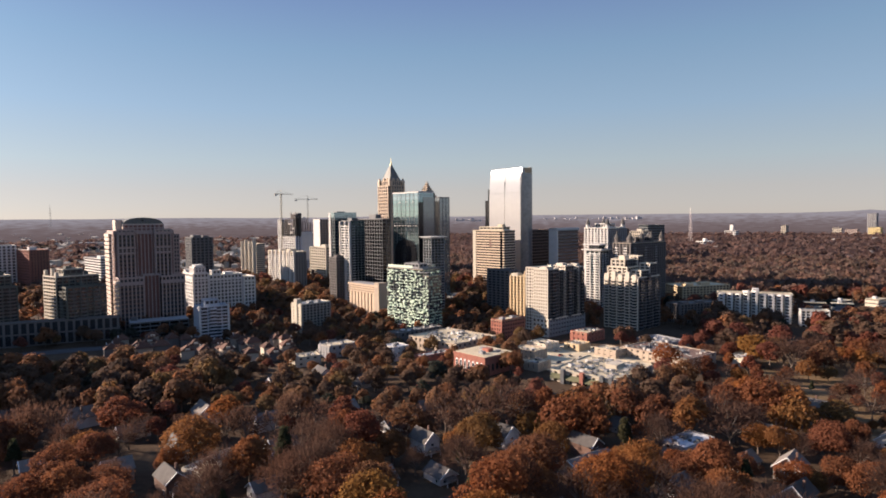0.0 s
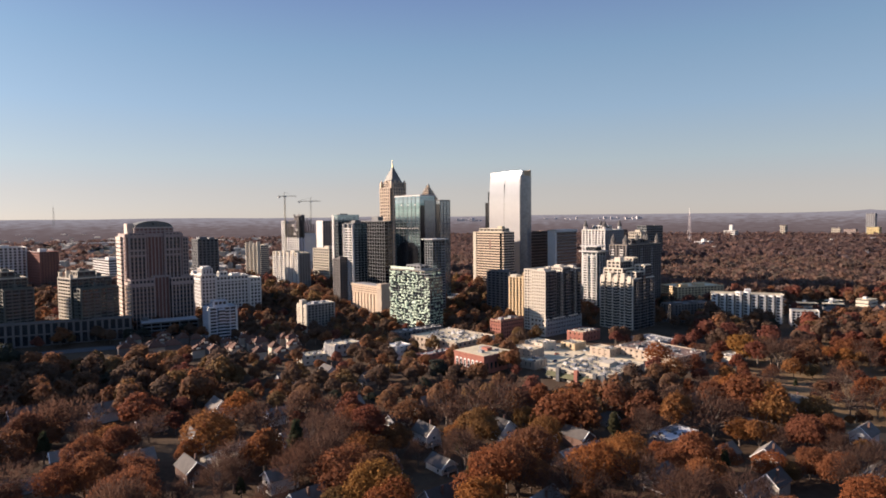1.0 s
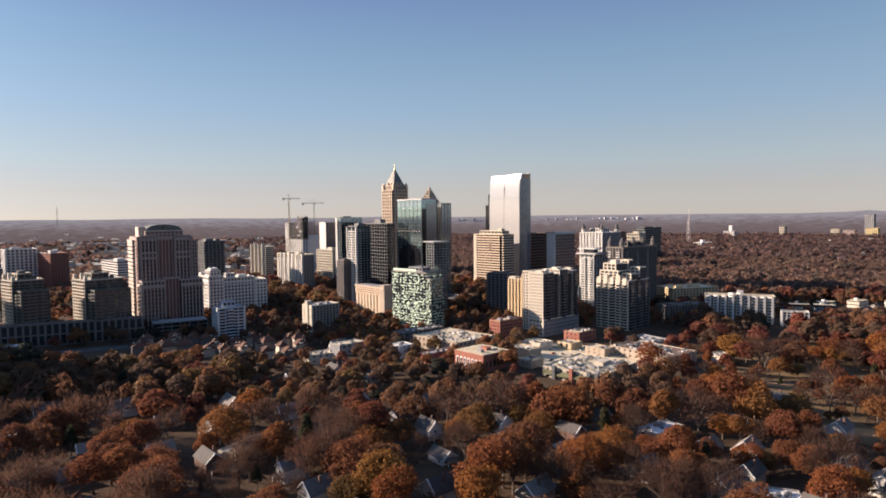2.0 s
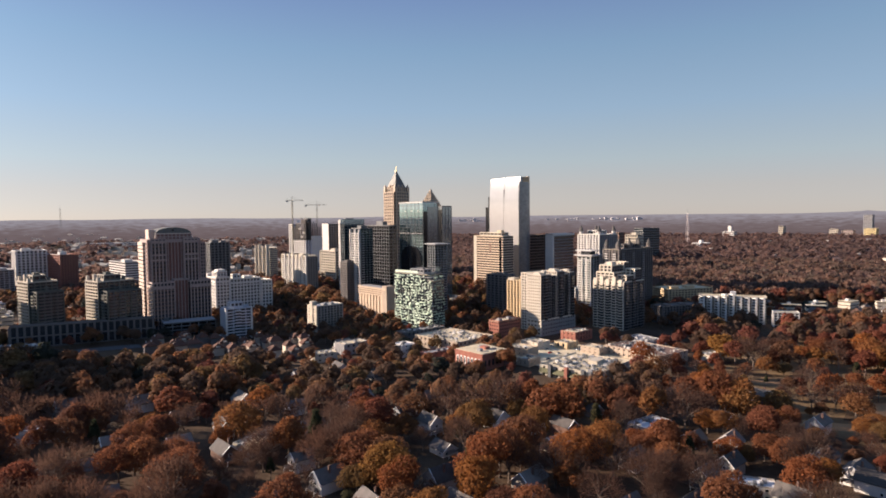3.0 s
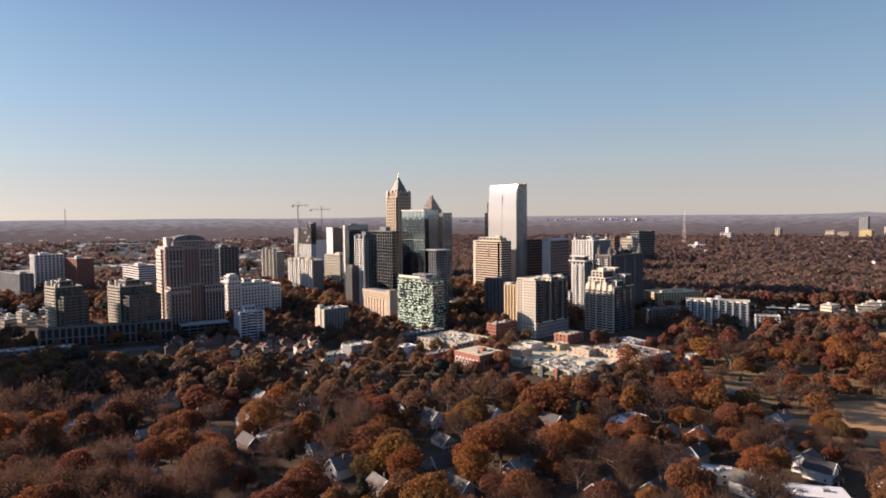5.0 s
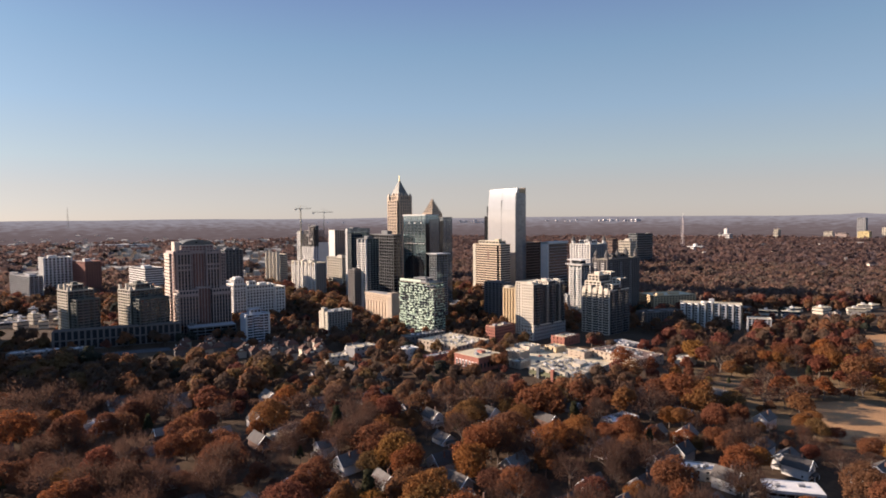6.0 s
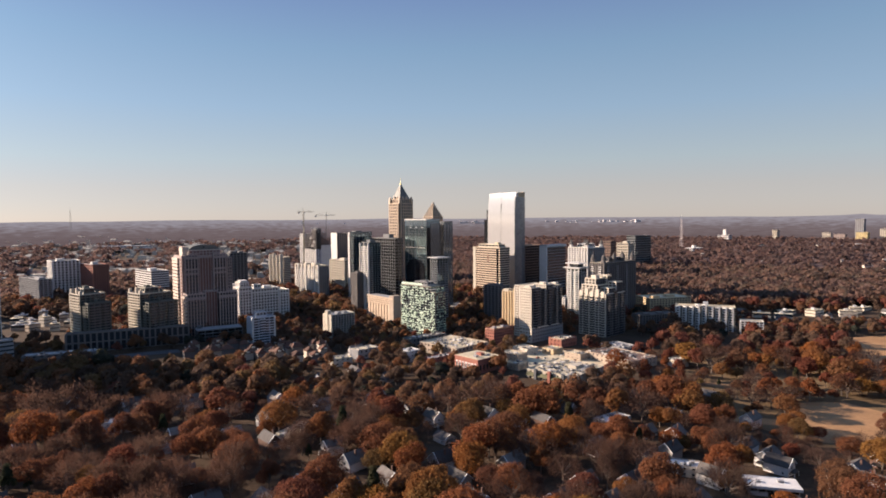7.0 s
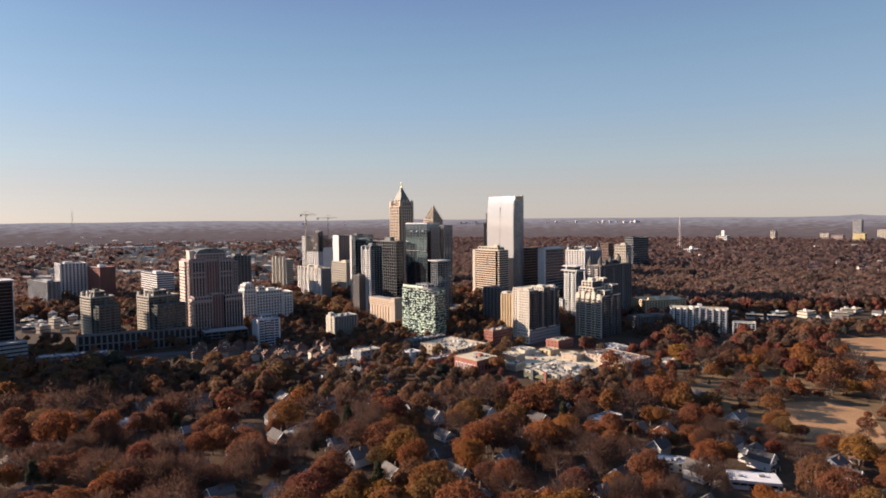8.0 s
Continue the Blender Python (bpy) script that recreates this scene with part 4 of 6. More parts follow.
def yellow_tower():
    r = site("ochre_apartment_tower", 94, 640, 42, 12, 31, "ochre stucco apartment tower with tall bays", "apartment tower")
    block(r, 0, 0, 0, 12, 31, 50, YELLOW, G_DARK, fh=3.05, sp=1.4, bay=5.1, pw=2.1, proud=1.0, roof=PALE)
    block(r, 1, 3, 50.4, 9, 9, 4.5, YELLOW, G_DARK, fh=4.5, sp=2, bay=4.5, roof=PALE)
    blk("gable_block", r, CREAM, -0.4, 20, 50.4, 8, 9, 3)
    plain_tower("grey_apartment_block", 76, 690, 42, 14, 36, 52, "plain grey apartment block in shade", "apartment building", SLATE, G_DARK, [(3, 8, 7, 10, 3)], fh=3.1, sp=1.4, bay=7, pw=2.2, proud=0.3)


def terraced_tower():
    r = site("terraced_apartment_tower", 193, 600, 42, 42, 39, "cream apartment tower with terraced upper floors", "apartment tower")
    fh = 3.05
    # the pale left and dark front carry sunlight and shade as colour
    left, front = (BUFF, 1.1, 5.2, 1.3, 0.4), (TAUPE, 0.8, 4.6, 0.8, 0.4)
    clad(r, 0, 0, 0, 42, 39, 52, G_DARK, fh, left, front, roof=PALE, lip_mat=BUFF)
    clad(r, 3, 14, 52.4, 38, 23, 9, G_DARK, fh, left, front, roof=PALE, lip_mat=BUFF)
    clad(r, 9, 2, 52.4, 14, 12, 6.1, G_DARK, fh, left, front, roof=PALE, lip_mat=BUFF)
    clad(r, 26, 2, 52.4, 13, 12, 12.2, G_DARK, fh, left, front, roof=PALE, lip_mat=BUFF)
    clad(r, 8, 20, 61.8, 20, 16, 7, G_DARK, 3.5, left, front, roof=PALE, lip_mat=BUFF)
    clad(r, 30, 18, 61.8, 9, 14, 9.5, G_DARK, 3.2, left, front, roof=PALE, lip_mat=BUFF)
    blk("lift_house", r, BUFF, 14, 24, 69.2, 8, 7, 4)
    for k in range(5):
        blk("terrace_hood", r, BUFF, -0.9, 2 + k * 7.8, 49.5, 2.4, 4.6, 6.0 + (k % 2) * 2.5)
        bay_column(r, -1.6, 2.4 + k * 7.8, 0, 2.2, 3.8, 48, BUFF, G_DARK, fh, 1.2)
    for a in (3, 17, 31):
        bay_column(r, a, -1.4, 0, 5.0, 2.0, 55 if a == 17 else 50, TAUPE, G_DARK, fh, 1.0)
    for a in (10, 24, 36.5):
        balconies(r, "f", a, 3, 16, fh, 4.6, 1.6, TAUPE)


def park_side_flats():
    claim(338, 632, 42, 16, -22, 0)
    r = site("white_sawtooth_apartments", 300, 662, -22, 72, 18, "white apartment block with sawtooth bays facing the park", "apartment building", sink=2)
    block(r, 0, 0, 0, 72, 18, 31, CREAM, G_DARK, fh=2.95, sp=0.9, bay=72, pw=0.0, roof=PALE)
    for k in range(9):
        x, top = 0.6 + k * 7.9, 10 if k in (3, 4) else 9
        for name, inset, material in (("bay_glazing", 0.35, G_DARK), ("sawtooth_bay", 0.0, WHITE)):
            bm = bmesh.new()
            ring = [(x + inset * 1.5, 0.4), (x + 4.6, -4.8 + inset), (x + 6.0 - inset, -4.8 + inset), (x + 6.0 - inset, 0.4)]
            if inset:
                bm_prism(bm, ring, 0, ring, top * 3.3 + 1)
            else:
                for i in range(top + 1):
                    bm_prism(bm, ring, i * 3.3, ring, i * 3.3 + 1.9)
                edge = [(x + 4.0, -4.9), (x + 6.1, -4.9), (x + 6.1, -3.4), (x + 4.0, -3.4)]
                bm_prism(bm, edge, 0.05, edge, top * 3.3 + 2.6)
                rib = [(x - 0.1, 0.4), (x + 0.9, -0.6), (x + 1.3, -0.2), (x + 0.6, 0.5)]
                bm_prism(bm, rib, 0.05, rib, top * 3.3 + 2.0)
            bmesh.ops.recalc_face_normals(bm, faces=bm.faces)
            part(name, bm, material, r)
    blk("lift_tower", r, WHITE, 34, 2, 31, 6, 8, 6)
    r = site("white_park_annex", 366, 620, -22, 26, 14, "low white annex in front of the sawtooth apartments", "apartment building", sink=2)
    block(r, 0, 0, 0, 26, 14, 17, WHITE, G_DARK, fh=2.95, sp=1.1, bay=4.2, pw=1.2, roof=PALE)


domed_tower()
garage()
balcony_tower(-386, 508, 26, 42, 67, "olive concrete apartment tower with balconies and stepped roof fins")
balcony_tower(-330, 527, 36, 44, 65, "broad olive concrete apartment tower with balconies, beside its twin")
podium()
bt = site("brown_brick_tower", -574, 845, 52, 25, 48, "red-brown brick tower with a pale roof house", "apartment tower", sink=1)
# the front switches from brick to maroon, which colours in its shade
clad(bt, 0, 0, 0, 25, 48, 75, G_DARK, 3.9, (BRICK, 1.5, 6.0, 2.0, 0.3), (MAROON, 1.8, 4.4, 2.2, 0.3), lip_mat=BRICK)
rooftop(bt, 75.4, [(3, 8, 9, 8, 5), (12, 22, 5, 6, 3)], WHITE)
blk("parapet_cap", bt, WHITE, -0.4, -0.4, 76.4, 0.6, 48.8, 0.5)
plain_tower("white_slab_tower", -643, 850, 42, 40, 46, 80, "white slab apartment tower with dark window strips", "apartment tower", WHITE, G_DARK, [(8, 10, 12, 10, 4)], fh=4.2, sp=1.3, bay=6.0, pw=2.1, proud=0.6)
plain_tower("grey_glass_slab", -626, 790, 52, 19, 84, 56, "grey balconied slab with dark glass", "apartment building", GREY, G_DARK, [(4, 10, 9, 20, 3)], fh=3.2, sp=1.2, bay=6.0, pw=1.2, proud=0.4)
plain_tower("white_banded_office", -506, 900, 46, 30, 76, 58, "low white office block with ribbon windows", "office building", WHITE, G_DARK, [(6, 20, 12, 16, 4)], fh=3.9, sp=2.1, bay=76, pw=0.0)
plain_tower("grey_green_tower", -371, 900, 42, 32, 24, 88, "dark grey-green apartment tower behind the domed tower", "apartment tower", SLATE, G_DARK, [(4, 4, 12, 12, 4), (20, 6, 8, 8, 3)], fh=4.2, sp=1.3, bay=6.3, pw=1.9, proud=0.4)
white_hotel()
striped_lowrise()
mid_block()
fin_building()
balcony_slab()
construction()
crane(-292, 1108, 0, 160, 22, 12, 30, STEEL, "tall slender tower crane beside the unfinished tower")
crane(-262, 1190, 0, 153, 20, 24, 10, STEEL, "tower crane behind the unfinished tower")
# walls take the shade tone; only the added end wall stays sunlit white
plain_tower("white_blank_tower", -241, 1200, 42, 30, 24, 113, "white tower with shade-toned sides and a blank white end wall", "apartment tower", SHADETONE, G_DARK, fh=5, sp=1.4, bay=6, pw=1.6, proud=0.2)
plain_tower("buff_stepped_block", -192, 1000, 42, 14, 52, 67, "buff apartment block with a stepped top", "apartment building", CREAM, G_DARK, [(2, 4, 9, 14, 5)], fh=4.4, sp=1.7, bay=6.5, pw=1.9, proud=0.4)
plain_tower("green_glass_tower", -159, 900, 42, 38, 16, 122, "green-blue glass apartment tower with a white edge strip", "apartment tower", SLATE, G_BLUE, [(6, 3, 14, 9, 3)], fh=4.6, sp=0.6, bay=6.2, pw=0.4, proud=0.2, roof=GREY)
gt = bpy.data.objects["green_glass_tower"]
blk("white_edge", gt, WHITE, -0.6, 10.5, 0, 0.9, 4.6, 124)
blk("crown_screen", gt, G_SKY, -0.3, -0.4, 117, 38.6, 0.4, 8)
blk("crown_screen", gt, G_SKY, -0.4, 0, 117, 0.4, 10.3, 8)
balconies(gt, "l", 10.8, 3, 26, 4.6, 4.0, 1.6, WHITE)
wb = bpy.data.objects["white_blank_tower"]
blk("end_wall", wb, WHITE, -0.6, -0.4, 0, 0.9, 24.6, 116)
gb = plain_tower("balcony_glass_tower", -112, 745, 42, 20, 22, 111, "glass apartment tower with a bright stack of corner balconies", "apartment tower", SLATE, G_BLUE, [(5, 5, 9, 9, 4)], fh=3.2, sp=0.6, bay=5.0, pw=0.4, proud=0.2)
balconies(gb, "l", 0.2, 3, 33, 3.2, 9.5, 2.4, WHITE)
balconies(gb, "l", 11.0, 3, 33, 3.2, 9.5, 1.8, WHITE)
# added white walls make the sunlit balcony stack look brighter
for k in (0.0, 9.6, 20.8):
    blk("stair_wall", gb, WHITE, -2.6, k, 0, 2.8, 1.2, 112)
balconies(gb, "f", 0.2, 3, 33, 3.2, 5.0, 1.8, GREY)
plain_tower("grey_ribbed_annex", -131, 748, 42, 16, 16, 66, "mid-grey ribbed apartment annex in front of glass towers", "apartment building", TAUPE, G_DARK, [(3, 4, 7, 6, 3)], fh=3.2, sp=1.3, bay=4, pw=1.3, proud=0.3)
plain_tower("black_glass_block", -84, 850, 42, 15, 68, 113, "black glass office block with a roof house", "office tower", SLATE, G_BLACK, [(2, 18, 9, 16, 7)], fh=5.0, sp=0.6, bay=6.2, pw=0.35, proud=0.2)
sl = site("blank_slotted_hall", -74, 690, 42, 15, 58, "cream stone hall with tall narrow slots and a flat cornice", "public building", sink=1)
blk("wall", sl, BROWN, 0.6, 0.6, 0, 14, 57, 36)
for k in range(9):
    blk("pier", sl, SAND, -0.4, 0.4 + k * 6.6, 0, 1.6, 4.4, 29)
for k in range(3):
    blk("pier", sl, SAND, 0.6 + k * 5.4, -0.4, 0, 3.4, 1.6, 29)
for k in range(3):
    blk("attic_band", sl, SAND, -0.9, -0.9, 29 + k * 2.6, 16.6, 59.8, 1.7)
blk("cornice", sl, SAND, -1.6, -1.6, 36.8, 18, 61, 2.2)
blk("end_block", sl, TAN, -1.2, -3, 0, 12, 9, 42)
blk("roof", sl, GREY, 0, 0, 39, 15, 58, 0.3)
granite_spire()
stepped_pyramid()
curtain_tower()
dark_wing()
corner_glass()
mosaic_tower()
mirror_tower()
banded_office()
brown_office()
white_frame()
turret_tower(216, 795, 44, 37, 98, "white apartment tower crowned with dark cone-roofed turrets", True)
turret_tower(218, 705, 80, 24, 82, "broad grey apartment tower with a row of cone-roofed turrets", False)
capped_tower()
tan_tower()
yellow_tower()
terraced_tower()
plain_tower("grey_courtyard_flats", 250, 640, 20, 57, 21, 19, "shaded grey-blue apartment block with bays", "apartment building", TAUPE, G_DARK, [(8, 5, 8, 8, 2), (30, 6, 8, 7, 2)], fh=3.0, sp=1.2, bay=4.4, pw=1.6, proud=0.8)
plain_tower("pale_roofed_midrise", 299, 758, 15, 70, 40, 24.5, "wide midrise with a pale roof and a cream end wall", "apartment building", YELLOW, G_DARK, [(10, 8, 12, 9, 3), (36, 12, 14, 8, 3)], fh=3.3, sp=1.5, bay=5, pw=1.6, roof=PALE)
park_side_flats()


# ---- shops, lots and low buildings by the towers ----
OPEN = [[(-410, 432), (-300, 452), (-262, 478), (-280, 520), (-408, 476)], [(-270, 470), (-225, 482), (-215, 505), (-262, 496)], [(-620, 720), (-470, 720), (-420, 612), (-560, 600)], [(430, 704), (432, 728), (740, 775), (740, 750)], [(-60, 560), (-50, 585), (20, 580), (10, 555)], [(30, 545), (60, 625), (240, 615), (232, 535)]]   # convex rings kept free of trees


def inside(ring, x, y):
    sign = 0
    for (ax, ay), (bx, by) in zip(ring, ring[1:] + ring[:1]):
        c = (bx - ax) * (y - ay) - (by - ay) * (x - ax)
        if sign == 0:
            sign = 1 if c > 0 else -1
        elif c * sign < 0:
            return False
    return True


def open_sheet(name, ring, material, label, lift=0.15):
    OPEN.append(ring)
    return sheet(name, ring, material, label, lift)


TURF = mat("brown_turf", (0.20, 0.125, 0.065), 0.95, vary=0.4, scale=0.04, fine=12, hue=(0.10, 0.075, 0.045), spec=0.1)
SHINGLE = mat("asphalt_shingle", (0.092, 0.083, 0.077), 0.9, vary=0.25, scale=0.4, tint=0.45)
PALESHINGLE = mat("weathered_shingle", (0.135, 0.118, 0.104), 0.9, vary=0.25, scale=0.4, tint=0.35)
TERRACOTTA = mat("terracotta_tile", (0.088, 0.037, 0.023), 0.85, vary=0.25, scale=0.5, tint=0.2)
SIDING = mat("painted_siding", (0.33, 0.30, 0.265), 0.7, vary=0.12, scale=0.4, tint=0.3)
TRIM = mat("white_trim", (0.80, 0.79, 0.76), 0.6, vary=0.06, scale=0.5)
AWNING = mat("green_awning", (0.10, 0.10, 0.05), 0.8, vary=0.2, scale=0.3)
CHIMNEY = mat("chimney_brick", (0.135, 0.078, 0.060), 0.9, vary=0.25, scale=0.8)
WHITEROOF = mat("white_membrane_roof", (0.60, 0.585, 0.56), 0.7, vary=0.15, scale=0.15)
CARPAINT = [mat("car_paint_" + n, c, 0.3, 0.2, vary=0.05, spec=0.6) for n, c in
            (("white", (0.7, 0.7, 0.7)), ("black", (0.02, 0.02, 0.022)), ("silver", (0.4, 0.41, 0.42)), ("red", (0.3, 0.03, 0.02)), ("blue", (0.04, 0.07, 0.16)))]


def flat_shop(name, x, y, al, lu, lv, h, label, wall, roof, bays=True, glass=None, seed=0, fh=4.2):
    """A flat-roofed low building with shop windows, parapets and roof machines."""
    r = site(name, x, y, al, lu, lv, label, "shop", margin=3, ground=True)
    claim(x - 2, y - 9, (lu + lv) * 0.3, 8, 0, 0)
    block(r, 0, 0, -1, lu, lv, h + 1, wall, glass or G_DARK, fh=fh, sp=fh * 0.62, bay=6.0, pw=3.4 if bays else 0.0, proud=0.2, roof=roof, lip=0.7)
    rng = random.Random(seed)
    for k in range(max(2, int(lu * lv / 140))):
        s = rng.uniform(1.4, 3.2)
        blk("rooftop_unit", r, rng.choice((GREY, WHITE, SLATE)), rng.uniform(2, lu - 5), rng.uniform(2, lv - 5), h + 0.42, s, s * rng.uniform(0.8, 1.6), rng.uniform(0.8, 1.8))
    for material, n in ((CONCRETE, lu * lv / 80), (SLATE, lu * lv / 60)):
        bm = bmesh.new()
        for k in range(int(n)):
            s = rng.uniform(0.5, 1.9)
            bm_box(bm, rng.uniform(1, lu - 3), rng.uniform(1, lv - 3), h + 0.42, s, s * rng.uniform(0.6, 2.2), rng.uniform(0.3, 1.5))
        tagged(part("roof_clutter", bm, material, r, "vents, ducts and curbs"), kind="stuff")
    return r


def red_hall():
    r = site("red_brick_hall", 28, 412, 42, 30, 31, "red brick two-storey hall with arched windows and a pale roof", "shop", margin=3, ground=True)
    blk("wall", r, BRICK, 0, 0, -2, 30, 31, 15)
    blk("roof", r, PALE, 0.5, 0.5, 13, 29, 30, 0.3)
    blk("cornice", r, BRICK, -0.5, -0.5, 11.9, 31, 32, 0.9)
    for k in range(7):
        bm = bmesh.new()
        y = 2.0 + k * 4.1
        pts = [(y, 3), (y + 2.2, 3), (y + 2.2, 8)] + [(y + 1.1 + 1.1 * math.cos(a * math.pi / 6), 8 + 1.1 * math.sin(a * math.pi / 6)) for a in range(1, 6)] + [(y, 8)]
        a = [bm.verts.new((-0.25, p, z)) for p, z in pts]
        b = [bm.verts.new((0.1, p, z)) for p, z in pts]
        bm.faces.new(a)
        for i in range(len(a)):
            j = (i + 1) % len(a)
            bm.faces.new((a[i], a[j], b[j], b[i]))
        bmesh.ops.recalc_face_normals(bm, faces=bm.faces)
        part("arched_window", bm, TRIM, r)
        blk("window_pane", r, G_DARK, -0.3, y + 0.35, 3.4, 0.1, 1.5, 4.6)
    for k in range(6):
        blk("window_pane", r, G_DARK, 2.5 + k * 4.4, -0.12, 3.2, 2.0, 0.3, 4.6)
    rooftop(r, 13.3, [(6, 8, 3, 4, 2), (16, 18, 4, 3, 1.6), (20, 6, 2.4, 2.4, 1.4)], GREY)
    blk("roof_house", r, BRICK, 14, 10, 13.3, 5, 6, 2.4)


def green_shop():
    r = flat_shop("awning_store", 107, 373, 48, 54, 48, 8.4, "large pale store with green awnings and dark sign towers", CREAM, PALE, seed=4)
    bm = bmesh.new()
    bm_prism(bm, [(-0.1, 1), (-0.1, 47), (-2.4, 47), (-2.4, 1)], 4.2, [(-0.1, 1), (-0.1, 47), (-0.3, 47), (-0.3, 1)], 7.2)
    bmesh.ops.recalc_face_normals(bm, faces=bm.faces)
    claim(76, 378, 30, 18, -42, 0)
    part("awning", bm, AWNING, r, "faded olive awning")
    for k, y in enumerate((2, 8, 22, 36)):
        blk("sign_tower", r, BRICK if k == 2 else SLATE, -2.8, y, 0, 2.6, 2.6, 10.8)
    for k in range(3):
        for m in range(6):
            blk("rooftop_unit", r, SLATE if (k + m) % 3 else GREY, 5 + m * 8 + k, 6 + k * 14, 8.85, 2.2, 3.4, 1.3)
    blk("skylight", r, G_DARK, 16, 26, 8.85, 5, 7, 0.9)
    blk("roof_house", r, CREAM, 28, 14, 8.85, 12, 8, 2.6)


def car(x, y, turn, paint):
    r = new("car")
    r.matrix_basis = pose(x, y, height(x, y) + 0.2, 0, 0, turn)
    tagged(r, "small parked car on the pale lot", "car", "cars on the lot")
    bm = bmesh.new()
    bm_prism(bm, [(-2.2, -0.9), (2.2, -0.9), (2.2, 0.9), (-2.2, 0.9)], 0.3, [(-2.1, -0.85), (2.1, -0.85), (2.1, 0.85), (-2.1, 0.85)], 0.95)
    part("body", bm, paint, r)
    bm = bmesh.new()
    bm_prism(bm, [(-1.5, -0.8), (1.0, -0.8), (1.0, 0.8), (-1.5, 0.8)], 0.96, [(-1.0, -0.65), (0.4, -0.65), (0.4, 0.65), (-1.0, 0.65)], 1.5)
    part("cabin", bm, G_BLACK, r)
    for a in (-1.4, 1.4):
        for b in (-0.92, 0.72):
            blk("wheel", r, G_BLACK, a - 0.3, b, 0, 0.6, 0.2, 0.6)


open_sheet("lot_paving", [(58, 440), (60, 500), (108, 540), (168, 500), (150, 430), (112, 400)], PALE, "pale sunlit tan parking lot")
open_sheet("road_strip", [(-400, 462), (-290, 512), (-282, 500), (-394, 450)], ASPHALT, "shaded asphalt street below the balcony towers")
sheet("park_turf", [(186, 330), (240, 520), (420, 560), (470, 380), (360, 232), (240, 250)], TURF, "thin brown park turf under trees", 0.08, clear=False)
open_sheet("lawn_near", [(276, 344), (316, 344), (332, 316), (300, 250), (246, 258), (250, 296)], LAWN, "dormant tan park grass")
open_sheet("lawn_far", [(408, 445), (458, 588), (600, 620), (720, 560), (560, 400), (425, 395)], LAWN, "wide dormant tan playing field")
open_sheet("lawn_strip", [(196, 314), (246, 302), (254, 284), (204, 296)], LAWN, "tan strip of grass between park trees")
open_sheet("lawn_path", [(308, 487), (378, 503), (382, 493), (312, 477)], LAWN, "tan mown edge of the park")
open_sheet("lawn_glade", [(222, 404), (256, 396), (262, 384), (228, 390)], LAWN, "small tan glade in the park trees")
open_sheet("lawn_verge", [(300, 244), (352, 318), (420, 330), (380, 230)], GROUND, "brown shaded park verge")

flat_shop("corner_shop_block", 10, 482, 45, 49, 57, 9.0, "long tan shop block with a pale roof", TAN, PALE, seed=1)
red_hall()
rb = site("red_brick_midrise", 54, 560, 42, 33, 14, "five-storey red brick apartment building", "apartment building", margin=3)
block(rb, 0, 0, 0, 33, 14, 17.5, BRICK, G_DARK, fh=3.5, sp=1.7, bay=3.6, pw=1.6, proud=0.15, roof=PALE)
rooftop(rb, 17.9, [(5, 4, 4, 4, 2.2), (20, 5, 5, 4, 2.0)], GREY)
green_shop()
flat_shop("brick_shop", 128, 540, 42, 28, 18, 8.5, "low red brick shop with a pale roof", BRICK, PALE, seed=5)
flat_shop("tan_wall_shop", 176, 435, 36, 37, 58, 7.0, "long low store with a sunlit tan side wall", TAN, BROWN, seed=6)
flat_shop("grey_shed", 186, 500, 30, 25, 34, 6.0, "grey low shed with a worn roof", GREY, GREY, seed=7)
flat_shop("small_cream_shop", 222, 448, 36, 20, 14, 6.0, "small cream shop among trees", CREAM, PALE, seed=8)
flat_shop("pale_shop", 70, 462, 46, 16, 22, 6.0, "pale flat shop beside the lot", TAN, PALE, seed=9)
flat_shop("pale_back_shop", 84, 498, 42, 18, 20, 5.5, "small pale shop with rooftop machines", BUFF, PALE, seed=10)
flat_shop("cream_corner_shop", 112, 500, 42, 16, 15, 5.0, "cream corner shop with rooftop machines", YELLOW, PALE, seed=18)
flat_shop("pale_side_shop", 134, 470, 40, 14, 20, 5.5, "pale side shop with a flat roof", TAN, PALE, seed=19)
flat_shop("tan_side_shop", 66, 424, 46, 16, 12, 5.0, "tan shop half hidden by trees", TAN, PALE, seed=20)
flat_shop("white_box_house", -38, 468, 42, 14, 14, 10.0, "small white cubic building", WHITE, WHITEROOF, seed=11)
flat_shop("brick_row_shop", -16, 448, 40, 30, 10, 6.0, "row of low red brick shopfronts", BRICK, GREY, seed=12)
flat_shop("pale_workshop", -112, 455, 30, 20, 14, 7.0, "pale workshop with a flat roof", CREAM, PALE, seed=13)
flat_shop("grey_workshop", -92, 486, 42, 26, 16, 9.0, "grey workshop with a flat roof", GREY, PALE, seed=14)
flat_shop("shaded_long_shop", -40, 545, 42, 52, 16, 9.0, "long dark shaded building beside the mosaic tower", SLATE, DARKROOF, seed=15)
flat_shop("pale_civic_block", -10, 760, 42, 60, 30, 12.0, "low pale civic building between the towers", CREAM, PALE, seed=16)
# taupe walls put the street's shade into the last of these, the beige court
flat_shop("beige_court_building", -402, 430, 20, 62, 15, 15.0, "long beige low-rise with rooftop boxes", TAUPE, GREY, seed=17, fh=3.4)

rng = random.Random(11)
spots = [(58 + 7 * i, 424 + 9 * j + 3 * (i % 2)) for i in range(15) for j in range(12)]
n = 0
for cx, cy in spots:
    if free(cx, cy) and inside(OPEN[6], cx, cy) and rng.random() < 0.25:
        car(cx, cy, 42 + rng.choice((0, 180)) + rng.uniform(-3, 3), rng.choice(CARPAINT))

